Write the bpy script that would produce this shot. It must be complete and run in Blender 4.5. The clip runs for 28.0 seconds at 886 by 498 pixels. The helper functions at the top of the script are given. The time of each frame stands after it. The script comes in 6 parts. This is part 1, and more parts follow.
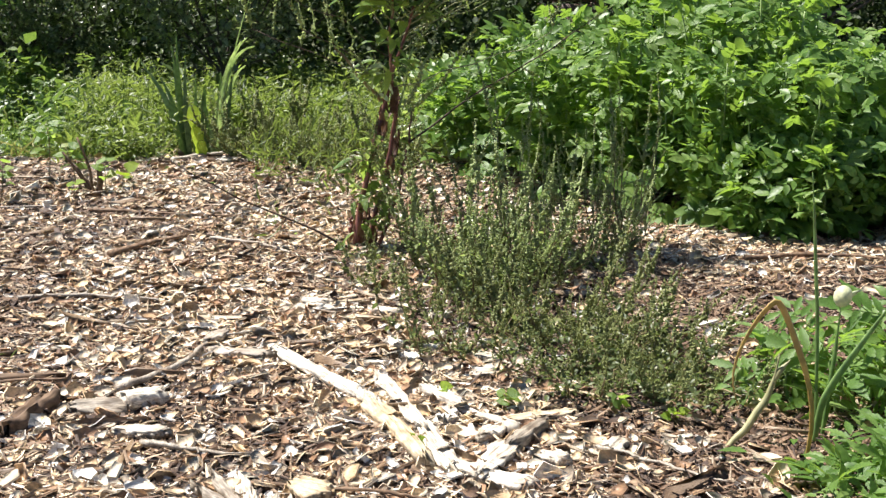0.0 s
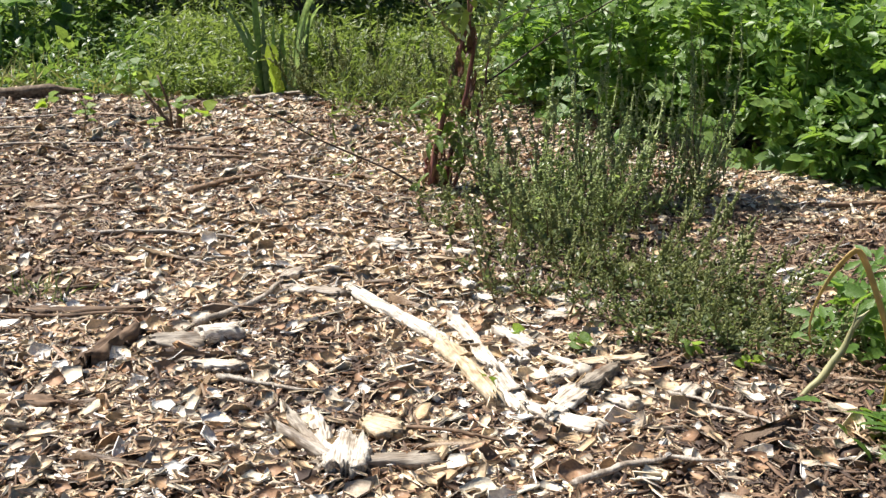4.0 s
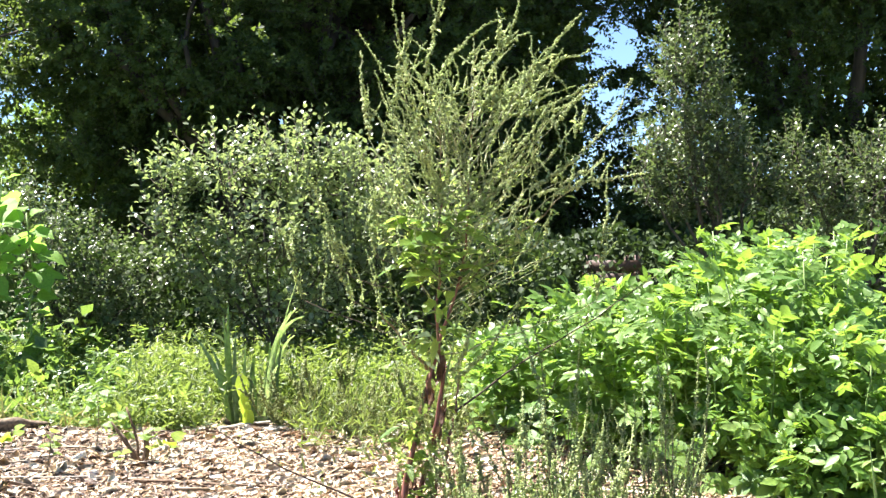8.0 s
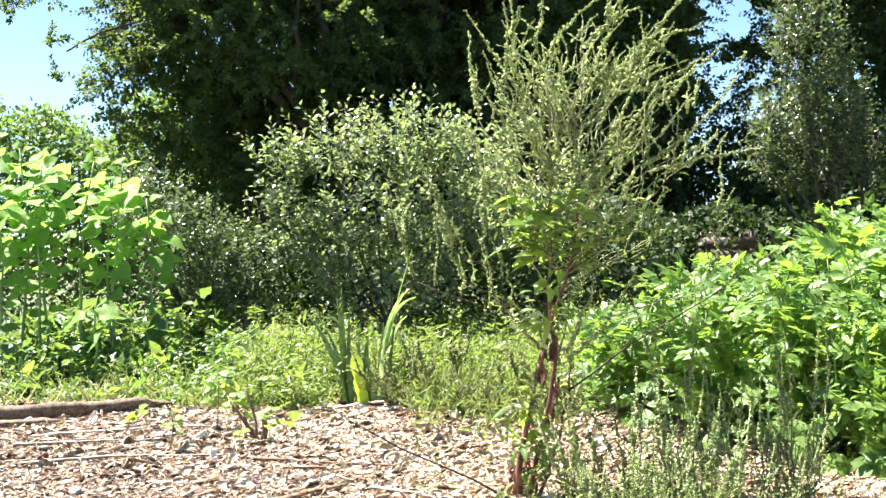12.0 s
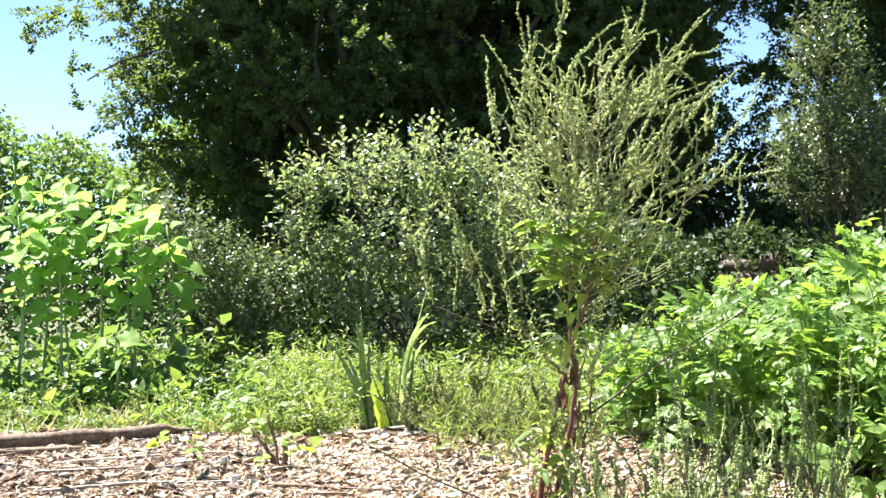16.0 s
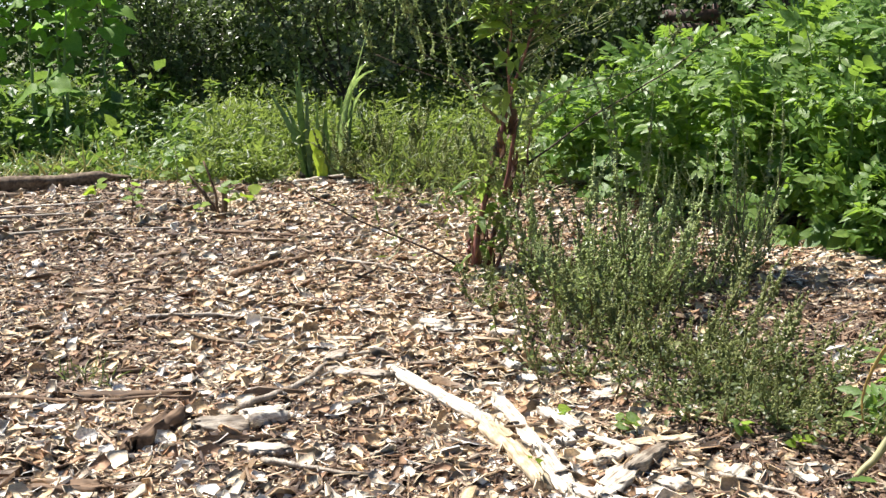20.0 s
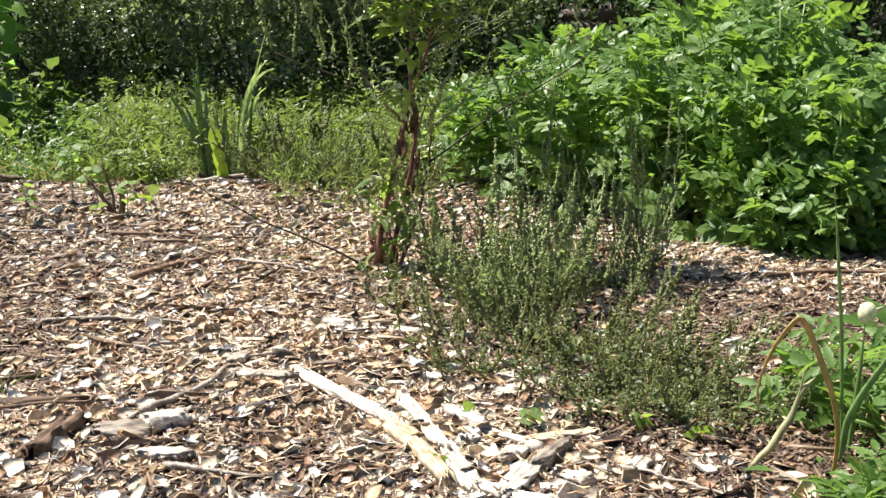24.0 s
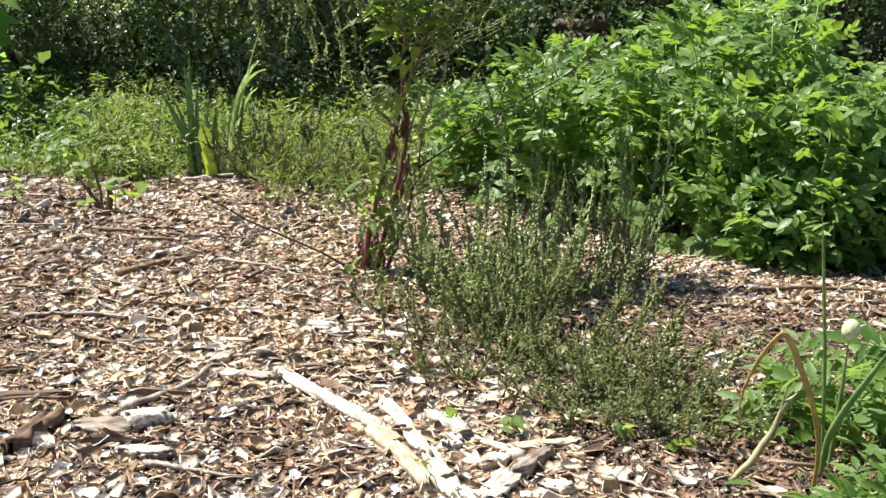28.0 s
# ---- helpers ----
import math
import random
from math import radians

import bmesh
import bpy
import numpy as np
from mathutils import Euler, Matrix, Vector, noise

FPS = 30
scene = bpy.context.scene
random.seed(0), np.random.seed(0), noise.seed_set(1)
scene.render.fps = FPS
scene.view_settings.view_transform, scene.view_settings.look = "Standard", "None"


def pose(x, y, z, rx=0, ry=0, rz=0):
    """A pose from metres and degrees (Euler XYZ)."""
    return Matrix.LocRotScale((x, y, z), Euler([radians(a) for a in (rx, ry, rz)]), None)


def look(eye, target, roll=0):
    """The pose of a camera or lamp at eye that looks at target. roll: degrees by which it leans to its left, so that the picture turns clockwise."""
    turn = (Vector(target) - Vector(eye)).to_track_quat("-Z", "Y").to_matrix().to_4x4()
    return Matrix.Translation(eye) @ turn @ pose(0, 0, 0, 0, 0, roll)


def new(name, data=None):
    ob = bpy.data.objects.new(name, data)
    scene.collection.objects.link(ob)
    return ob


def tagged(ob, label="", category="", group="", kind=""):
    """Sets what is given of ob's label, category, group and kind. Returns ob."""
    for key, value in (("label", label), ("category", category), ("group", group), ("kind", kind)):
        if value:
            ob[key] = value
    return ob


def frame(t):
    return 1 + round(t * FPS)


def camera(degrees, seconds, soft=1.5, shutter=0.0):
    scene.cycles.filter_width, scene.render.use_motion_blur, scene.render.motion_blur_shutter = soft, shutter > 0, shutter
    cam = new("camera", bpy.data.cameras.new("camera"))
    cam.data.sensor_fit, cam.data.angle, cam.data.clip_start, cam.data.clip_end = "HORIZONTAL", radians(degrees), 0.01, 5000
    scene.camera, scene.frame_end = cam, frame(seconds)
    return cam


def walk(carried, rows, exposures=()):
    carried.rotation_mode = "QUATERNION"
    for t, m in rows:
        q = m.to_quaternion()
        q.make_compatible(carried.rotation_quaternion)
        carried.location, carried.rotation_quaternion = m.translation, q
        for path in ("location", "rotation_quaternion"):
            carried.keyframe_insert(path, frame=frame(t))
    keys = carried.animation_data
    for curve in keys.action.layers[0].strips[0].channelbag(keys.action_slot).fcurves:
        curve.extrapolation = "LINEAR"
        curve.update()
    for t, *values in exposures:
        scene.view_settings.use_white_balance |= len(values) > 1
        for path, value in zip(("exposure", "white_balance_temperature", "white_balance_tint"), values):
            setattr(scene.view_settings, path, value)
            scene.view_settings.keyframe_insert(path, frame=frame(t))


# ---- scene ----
# A mulched garden bed with tall weeds, seen from one standing place by a turning camera
cam = camera(40.94, 28.0, soft=1.42)
walk(cam, [
    (0, pose(0, 0, 1.1, 78.160, -0.560, -7.611)),
    (0.5, pose(0, 0, 1.1, 76.870, -1.271, -6.684)),
    (1, pose(0, 0, 1.1, 76.496, -1.056, -5.706)),
    (1.5, pose(0, 0, 1.1, 76.281, -0.969, -5.241)),
    (2, pose(0, 0, 1.1, 76.113, -0.947, -4.903)),
    (2.5, pose(0, 0, 1.1, 75.950, -0.952, -4.604)),
    (4.5, pose(0, 0, 1.1, 75.233, -0.678, -3.706)),
    (5, pose(0, 0, 1.1, 75.524, -0.571, -3.481)),
    (5.5, pose(0, 0, 1.1, 77.972, 0.263, -3.659)),
    (6, pose(0, 0, 1.1, 81.117, 0.245, -4.050)),
    (6.5, pose(0, 0, 1.1, 83.819, 0.245, -4.616)),
    (7, pose(0, 0, 1.1, 86.597, 0.284, -4.870)),
    (7.5, pose(0, 0, 1.1, 89.010, 0.001, -5.102)),
    (8, pose(0, 0, 1.1, 91.051, -0.121, -5.397)),
    (8.5, pose(0, 0, 1.1, 92.974, -0.266, -5.607)),
    (9, pose(0, 0, 1.1, 93.409, 0.076, -5.308)),
    (9.5, pose(0, 0, 1.1, 91.989, 0.523, -4.066)),
    (10, pose(0, 0, 1.1, 91.114, 0.662, -2.274)),
    (10.5, pose(0, 0, 1.1, 90.741, 0.611, -0.905)),
    (11, pose(0, 0, 1.1, 90.503, 0.608, -0.175)),
    (11.5, pose(0, 0, 1.1, 90.156, 0.545, 0.009)),
    (13.5, pose(0, 0, 1.1, 90.070, 0.699, -0.344)),
    (14, pose(0, 0, 1.1, 90.464, 0.662, 0.005)),
    (14.5, pose(0, 0, 1.1, 91.158, 0.689, 0.520)),
    (15, pose(0, 0, 1.1, 91.626, 0.845, 0.842)),
    (15.5, pose(0, 0, 1.1, 91.598, 0.885, 0.936)),
    (16, pose(0, 0, 1.1, 91.301, 0.995, 0.893)),
    (16.5, pose(0, 0, 1.1, 90.142, 1.014, 0.657)),
    (17, pose(0, 0, 1.1, 87.523, 0.783, 0.063)),
    (17.5, pose(0, 0, 1.1, 84.993, 0.596, -0.656)),
    (18, pose(0, 0, 1.1, 81.884, 0.375, -1.256)),
    (18.5, pose(0, 0, 1.1, 79.976, 0.329, -1.566)),
    (19, pose(0, 0, 1.1, 78.826, 0.257, -1.828)),
    (19.5, pose(0, 0, 1.1, 78.807, 0.350, -1.861)),
    (20, pose(0, 0, 1.1, 79.201, 0.395, -2.002)),
    (20.5, pose(0, 0, 1.1, 79.560, 0.467, -2.224)),
    (21, pose(0, 0, 1.1, 79.599, 0.528, -2.803)),
    (21.5, pose(0, 0, 1.1, 79.653, 0.465, -3.684)),
    (22, pose(0, 0, 1.1, 79.544, 0.310, -4.470)),
    (22.5, pose(0, 0, 1.1, 79.500, 0.372, -5.151)),
    (24.5, pose(0, 0, 1.1, 79.049, 0.073, -6.861)),
    (25, pose(0, 0, 1.1, 79.171, 0.095, -6.841)),
    (25.5, pose(0, 0, 1.1, 79.177, 0.054, -6.960)),
    (26, pose(0, 0, 1.1, 79.349, -1.233, -7.085)),
    (26.5, pose(0, 0, 1.1, 79.377, -1.500, -7.389)),
    (27, pose(0, 0, 1.1, 79.326, -1.734, -7.202)),
    (27.5, pose(0, 0, 1.1, 79.373, -1.612, -7.012)),
    (28, pose(0, 0, 1.1, 79.385, -1.577, -7.022)),
], exposures=[(0, 1.22), (1, 1.15), (2, 1.06), (5, 0.97), (6, 1.2), (7.5, 2.05), (9, 2.72), (10, 2.58), (14, 2.4), (17, 2.38), (18, 1.68), (19, 1.25), (22, 1.2), (28, 1.25)])

# ---------------------------------------------------------------- light
SUN_AZ, SUN_EL = radians(-60), radians(62)          # ahead and to the left of the camera
world = bpy.data.worlds.new("sky")
scene.world = world
world.use_nodes = True
wn = world.node_tree
sky = wn.nodes.new("ShaderNodeTexSky")
sky.sky_type, sky.sun_disc = "NISHITA", False
sky.sun_elevation, sky.sun_rotation = SUN_EL, SUN_AZ
sky.altitude, sky.air_density, sky.dust_density, sky.ozone_density = 2600, 1.0, 0.0, 4.0
wn.links.new(sky.outputs[0], wn.nodes["Background"].inputs[0])
wn.nodes["Background"].inputs[1].default_value = 0.056
sun = new("sun", bpy.data.lights.new("sun", "SUN"))
sun.data.energy, sun.data.angle, sun.data.color = 5.0, radians(0.53), (1.0, 0.955, 0.9)
sun.matrix_world = look((30 * math.sin(SUN_AZ) * math.cos(SUN_EL), 30 * math.cos(SUN_AZ) * math.cos(SUN_EL), 30 * math.sin(SUN_EL)), (0, 0, 0))

RNG = np.random.default_rng(7)


# ---------------------------------------------------------------- materials
def nodes_of(name):
    m = bpy.data.materials.new(name)
    m.use_nodes = True
    nt = m.node_tree
    return m, nt, nt.nodes["Principled BSDF"], nt.nodes["Material Output"]


def node(nt, kind, **sets):
    n = nt.nodes.new(kind)
    for k, v in sets.items():
        n.inputs[k.replace("_", " ")].default_value = v
    return n


def ramp(nt, source, stops, step=False):
    r = nt.nodes.new("ShaderNodeValToRGB")
    r.color_ramp.interpolation = "CONSTANT" if step else "LINEAR"
    e = r.color_ramp.elements
    while len(e) < len(stops):
        e.new(0.5)
    for el, (p, c) in zip(e, stops):
        el.position, el.color = p, (*c, 1)
    nt.links.new(source, r.inputs[0])
    return r.outputs[0]


def mul(nt, a, b, fac=1.0, mode="MULTIPLY"):
    m = nt.nodes.new("ShaderNodeMix")
    m.data_type, m.blend_type = "RGBA", mode
    m.inputs[0].default_value = fac
    nt.links.new(a, m.inputs[6])
    nt.links.new(b, m.inputs[7])
    return m.outputs[2]


def spread(nt, single):
    """A random value: per object for single pieces, per island for joined ones."""
    if single:
        return nt.nodes.new("ShaderNodeObjectInfo").outputs["Random"]
    return nt.nodes.new("ShaderNodeNewGeometry").outputs["Random Per Island"]


def coords(nt, scale=(1, 1, 1)):
    c = nt.nodes.new("ShaderNodeTexCoord")
    m = nt.nodes.new("ShaderNodeMapping")
    m.inputs["Scale"].default_value = scale
    nt.links.new(c.outputs["Object"], m.inputs[0])
    return m.outputs[0]


def bump(nt, bsdf, height, strength, distance):
    b = nt.nodes.new("ShaderNodeBump")
    b.inputs["Strength"].default_value, b.inputs["Distance"].default_value = strength, distance
    nt.links.new(height, b.inputs["Height"])
    nt.links.new(b.outputs[0], bsdf.inputs["Normal"])


def leaf_material(name, stops, through_colour, share=0.35, rough=0.45, single=False, grain=60.0, spec=0.5):
    """Leaf: glossy skin over a thin sheet that lets light through, its green varying from leaf to leaf."""
    m, nt, bsdf, out = nodes_of(name)
    base = ramp(nt, spread(nt, single), stops)
    n = node(nt, "ShaderNodeTexNoise", Scale=grain, Detail=3.0)
    nt.links.new(coords(nt), n.inputs["Vector"])
    mott = ramp(nt, n.outputs[0], [(0.3, (0.6, 0.64, 0.58)), (0.7, (1.2, 1.18, 1.14))])
    colour = mul(nt, base, mott)
    nt.links.new(colour, bsdf.inputs["Base Color"])
    bsdf.inputs["Roughness"].default_value = rough
    bsdf.inputs["Specular IOR Level"].default_value = spec
    bump(nt, bsdf, n.outputs[0], 0.35, 0.004)
    tr = nt.nodes.new("ShaderNodeBsdfTranslucent")
    tint = nt.nodes.new("ShaderNodeRGB")
    tint.outputs[0].default_value = (*through_colour, 1)
    nt.links.new(mul(nt, mott, tint.outputs[0]), tr.inputs[0])
    mix = nt.nodes.new("ShaderNodeMixShader")
    mix.inputs[0].default_value = share
    nt.links.new(bsdf.outputs[0], mix.inputs[1])
    nt.links.new(tr.outputs[0], mix.inputs[2])
    nt.links.new(mix.outputs[0], out.inputs[0])
    return m


def wood_material(name, stops, single=False, step=False, rough=0.55, grain=(40, 400, 400), fibre=0.5, dirt=1.0):
    """Split or chipped wood: one tone for each piece, with fibres and a few stains."""
    m, nt, bsdf, out = nodes_of(name)
    base = ramp(nt, spread(nt, single), stops, step)
    n = node(nt, "ShaderNodeTexNoise", Scale=1.0, Detail=4.0)
    nt.links.new(coords(nt, grain), n.inputs["Vector"])
    fib = ramp(nt, n.outputs[0], [(0.32, (1 - fibre, 1 - fibre * 1.05, 1 - fibre * 1.1)), (0.6, (1.1, 1.1, 1.1))])
    s = node(nt, "ShaderNodeTexNoise", Scale=23.0, Detail=2.0)
    nt.links.new(coords(nt), s.inputs["Vector"])
    stain = ramp(nt, s.outputs[0], [(0.35, (1 - 0.38 * dirt, 1 - 0.45 * dirt, 1 - 0.52 * dirt)), (0.6, (1.05, 1.04, 1.0))])
    nt.links.new(mul(nt, mul(nt, base, fib), stain), bsdf.inputs["Base Color"])
    bsdf.inputs["Roughness"].default_value = rough
    bsdf.inputs["Specular IOR Level"].default_value = 0.5
    bump(nt, bsdf, n.outputs[0], 0.6, 0.003)
    return m


def stem_material(name, stops, rough=0.55, scale=(30, 30, 6)):
    m, nt, bsdf, out = nodes_of(name)
    n = node(nt, "ShaderNodeTexNoise", Scale=1.0, Detail=3.0)
    nt.links.new(coords(nt, scale), n.inputs["Vector"])
    nt.links.new(ramp(nt, n.outputs[0], stops), bsdf.inputs["Base Color"])
    bsdf.inputs["Roughness"].default_value = rough
    bump(nt, bsdf, n.outputs[0], 0.4, 0.003)
    return m


def soil_material(name, stops, scale):
    m, nt, bsdf, out = nodes_of(name)
    n = node(nt, "ShaderNodeTexNoise", Scale=scale, Detail=8.0, Roughness=0.7)
    nt.links.new(coords(nt), n.inputs["Vector"])
    big = node(nt, "ShaderNodeTexNoise", Scale=0.9, Detail=3.0)
    nt.links.new(coords(nt), big.inputs["Vector"])
    col = mul(nt, ramp(nt, n.outputs[0], stops), ramp(nt, big.outputs[0], [(0.3, (0.7, 0.7, 0.7)), (0.7, (1.1, 1.1, 1.1))]))
    nt.links.new(col, bsdf.inputs["Base Color"])
    bsdf.inputs["Roughness"].default_value = 0.95
    bump(nt, bsdf, n.outputs[0], 0.8, 0.02)
    return m


CHIP_TONES = [(0.0, (0.32, 0.19, 0.11)), (0.12, (0.43, 0.278, 0.163)), (0.25, (0.45, 0.372, 0.285)), (0.36, (0.58, 0.42, 0.25)),
              (0.5, (0.66, 0.51, 0.335)), (0.64, (0.72, 0.6, 0.43)), (0.78, (0.77, 0.69, 0.545)), (0.9, (0.83, 0.79, 0.725))]
M_GROUND = soil_material("garden_soil", [(0.3, (0.05, 0.05, 0.02)), (0.55, (0.09, 0.1, 0.035)), (0.8, (0.16, 0.14, 0.07))], 14)
M_MULCH = soil_material("fine_mulch", [(0.3, (0.12, 0.072, 0.045)), (0.5, (0.22, 0.135, 0.082)), (0.62, (0.34, 0.225, 0.14)), (0.75, (0.5, 0.37, 0.24))], 75)
M_CHIPS = wood_material("wood_chips", CHIP_TONES, step=True, grain=(160, 160, 160), fibre=0.22, dirt=0.4)
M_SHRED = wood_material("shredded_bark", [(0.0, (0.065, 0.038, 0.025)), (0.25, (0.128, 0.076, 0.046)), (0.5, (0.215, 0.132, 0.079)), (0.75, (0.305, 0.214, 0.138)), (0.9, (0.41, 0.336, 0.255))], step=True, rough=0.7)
M_CHIP = wood_material("wood_chip", CHIP_TONES[3:], single=True, grain=(160, 160, 160), fibre=0.2, dirt=0.3)
M_TWIG = wood_material("dry_twigs", [(0.0, (0.14, 0.09, 0.055)), (0.5, (0.28, 0.2, 0.13)), (1.0, (0.46, 0.37, 0.26))])
M_PALE = wood_material("bleached_wood", [(0.0, (0.58, 0.52, 0.43)), (1.0, (0.72, 0.68, 0.61))], single=True, grain=(240, 12, 240), fibre=0.6)
M_CREAM = wood_material("fresh_wood", [(0.0, (0.6, 0.48, 0.32)), (1.0, (0.7, 0.6, 0.44))], single=True, grain=(240, 12, 240), fibre=0.5)
M_GREYWOOD = wood_material("grey_wood", [(0.0, (0.3, 0.26, 0.21)), (1.0, (0.45, 0.4, 0.34))], single=True, grain=(220, 14, 220), fibre=0.5)
M_BARK = wood_material("bark", [(0.0, (0.12, 0.075, 0.045)), (1.0, (0.26, 0.17, 0.105))], single=True, rough=0.8, grain=(90, 12, 90), fibre=0.6)
M_TRUNK = stem_material("tree_bark", [(0.3, (0.03, 0.024, 0.018)), (0.7, (0.085, 0.068, 0.05))], 0.9, (14, 14, 3))
M_REDSTEM = stem_material("red_stem", [(0.3, (0.1, 0.035, 0.028)), (0.55, (0.2, 0.07, 0.05)), (0.75, (0.26, 0.17, 0.1))])
M_BROWNSTEM = stem_material("brown_stem", [(0.3, (0.12, 0.07, 0.035)), (0.7, (0.24, 0.2, 0.09))])
M_PALETWIG = stem_material("crown_branch", [(0.3, (0.17, 0.17, 0.075)), (0.7, (0.32, 0.34, 0.16))])
M_DARKTWIG = stem_material("dark_twig", [(0.3, (0.03, 0.02, 0.014)), (0.7, (0.085, 0.055, 0.038))], 0.95)
M_WITHERED = leaf_material("withered_leaf", [(0.0, (0.1, 0.045, 0.03)), (1.0, (0.19, 0.1, 0.05))], (0.2, 0.1, 0.05), 0.2, 0.6, single=True)
M_OLDLOG = wood_material("old_log", [(0.0, (0.15, 0.11, 0.075)), (1.0, (0.27, 0.21, 0.15))], single=True, rough=0.85, grain=(60, 8, 60), fibre=0.6)
M_GREENSTEM = stem_material("green_stem", [(0.3, (0.14, 0.22, 0.06)), (0.7, (0.25, 0.34, 0.11))])
M_SPIKE = leaf_material("seed_spikes", [(0.0, (0.26, 0.31, 0.13)), (0.6, (0.39, 0.45, 0.205)), (1.0, (0.54, 0.57, 0.32))], (0.55, 0.64, 0.26), 0.46, 0.45, spec=0.35)
M_SPIKE_DARK = leaf_material("green_spikes", [(0.0, (0.17, 0.2, 0.075)), (0.6, (0.27, 0.3, 0.12)), (1.0, (0.4, 0.41, 0.2))], (0.46, 0.5, 0.17), 0.46, 0.5, spec=0.4)
M_SMALL = leaf_material("small_leaves", [(0.0, (0.11, 0.18, 0.05)), (0.7, (0.19, 0.26, 0.08)), (1.0, (0.31, 0.35, 0.13))], (0.44, 0.56, 0.14), 0.48, 0.3)
M_WEED = leaf_material("weed_leaves", [(0.0, (0.065, 0.115, 0.027)), (0.6, (0.13, 0.195, 0.04)), (0.93, (0.18, 0.23, 0.05)), (1.0, (0.34, 0.29, 0.12))], (0.32, 0.44, 0.075), 0.45, 0.42)
M_FINE = leaf_material("fine_weed_leaves", [(0.0, (0.06, 0.1, 0.027)), (0.7, (0.115, 0.165, 0.042)), (1.0, (0.23, 0.25, 0.075))], (0.32, 0.42, 0.08), 0.42, 0.4)
M_STRAW = leaf_material("straw_blades", [(0.0, (0.2, 0.24, 0.07)), (0.5, (0.36, 0.34, 0.13)), (1.0, (0.52, 0.44, 0.22))], (0.4, 0.4, 0.12), 0.3, 0.5)
M_POTATO = leaf_material("potato_leaves", [(0.0, (0.09, 0.175, 0.04)), (0.6, (0.15, 0.25, 0.065)), (1.0, (0.22, 0.31, 0.1))], (0.33, 0.52, 0.065), 0.42, 0.42, single=True, spec=0.38)
M_POTATO_IN = leaf_material("potato_inner_leaves", [(0.0, (0.09, 0.175, 0.04)), (0.6, (0.15, 0.25, 0.065)), (1.0, (0.22, 0.31, 0.1))], (0.33, 0.52, 0.065), 0.42, 0.42, spec=0.38)
M_BROAD = leaf_material("broad_leaves", [(0.0, (0.165, 0.295, 0.06)), (1.0, (0.24, 0.365, 0.09))], (0.34, 0.59, 0.1), 0.56, 0.55, single=True, grain=25, spec=0.25)
M_APPLE = leaf_material("apple_leaves", [(0.0, (0.11, 0.15, 0.072)), (0.7, (0.2, 0.24, 0.13)), (1.0, (0.33, 0.35, 0.24))], (0.36, 0.46, 0.15), 0.38, 0.28)
M_SHRUB = leaf_material("shrub_leaves", [(0.0, (0.06, 0.085, 0.035)), (0.7, (0.11, 0.145, 0.065)), (1.0, (0.24, 0.27, 0.16))], (0.2, 0.29, 0.08), 0.3, 0.3)
M_SILVER = leaf_material("grey_green_leaves", [(0.0, (0.05, 0.075, 0.03)), (0.7, (0.09, 0.125, 0.05)), (1.0, (0.18, 0.21, 0.1))], (0.2, 0.28, 0.08), 0.26, 0.3)
M_TREE = leaf_material("tree_leaves", [(0.0, (0.035, 0.06, 0.018)), (0.7, (0.05, 0.085, 0.026)), (1.0, (0.075, 0.115, 0.04))], (0.24, 0.34, 0.06), 0.3, 0.6, spec=0.25)
# Leaf colours set very dark to hold the shade under trees and bushes
M_SHADE_LEAF = leaf_material("shade_dark_leaves", [(0.0, (0.03, 0.05, 0.018)), (0.7, (0.045, 0.07, 0.024)), (1.0, (0.06, 0.09, 0.032))], (0.1, 0.17, 0.035), 0.15, 0.6, spec=0.25)
M_HEDGE = leaf_material("hedge_leaves", [(0.0, (0.05, 0.1, 0.025)), (0.7, (0.09, 0.16, 0.04)), (1.0, (0.16, 0.22, 0.07))], (0.26, 0.4, 0.07), 0.35, 0.42)
M_BLADE = leaf_material("strap_leaves", [(0.0, (0.36, 0.43, 0.27)), (1.0, (0.58, 0.64, 0.48))], (0.66, 0.76, 0.42), 0.58, 0.25, single=True, grain=30)
M_SEEDLING = leaf_material("seedling_leaves", [(0.0, (0.16, 0.27, 0.03)), (1.0, (0.28, 0.36, 0.05))], (0.4, 0.55, 0.05), 0.45, 0.6, single=True, grain=25, spec=0.25)
M_GREENBLADE = leaf_material("green_strap_leaves", [(0.0, (0.12, 0.2, 0.09)), (1.0, (0.22, 0.3, 0.16))], (0.34, 0.46, 0.16), 0.4, 0.3, single=True, grain=30)
M_YELLOW = leaf_material("yellow_leaf", [(0.0, (0.4, 0.52, 0.05)), (1.0, (0.5, 0.58, 0.08))], (0.58, 0.76, 0.08), 0.4, 0.45, single=True)
M_DRYLEAF = leaf_material("dry_leaf", [(0.0, (0.42, 0.27, 0.07)), (1.0, (0.55, 0.38, 0.12))], (0.6, 0.42, 0.12), 0.25, 0.5, single=True, grain=25)
M_BUD = leaf_material("pale_bud", [(0.0, (0.74, 0.74, 0.46)), (1.0, (0.78, 0.77, 0.5))], (0.5, 0.55, 0.3), 0.2, 0.5, single=True)
M_ONION = leaf_material("onion_leaf", [(0.0, (0.15, 0.25, 0.07)), (1.0, (0.22, 0.33, 0.11))], (0.3, 0.46, 0.12), 0.25, 0.35, single=True, grain=30)
M_STONE = wood_material("pale_stone", [(0.0, (0.62, 0.56, 0.46)), (1.0, (0.7, 0.64, 0.54))], single=True, grain=(60, 60, 60), fibre=0.2)


# ---------------------------------------------------------------- mesh helpers
def unit(a):
    a = np.asarray(a, float)
    return a / np.maximum(np.linalg.norm(a, axis=-1, keepdims=True), 1e-9)


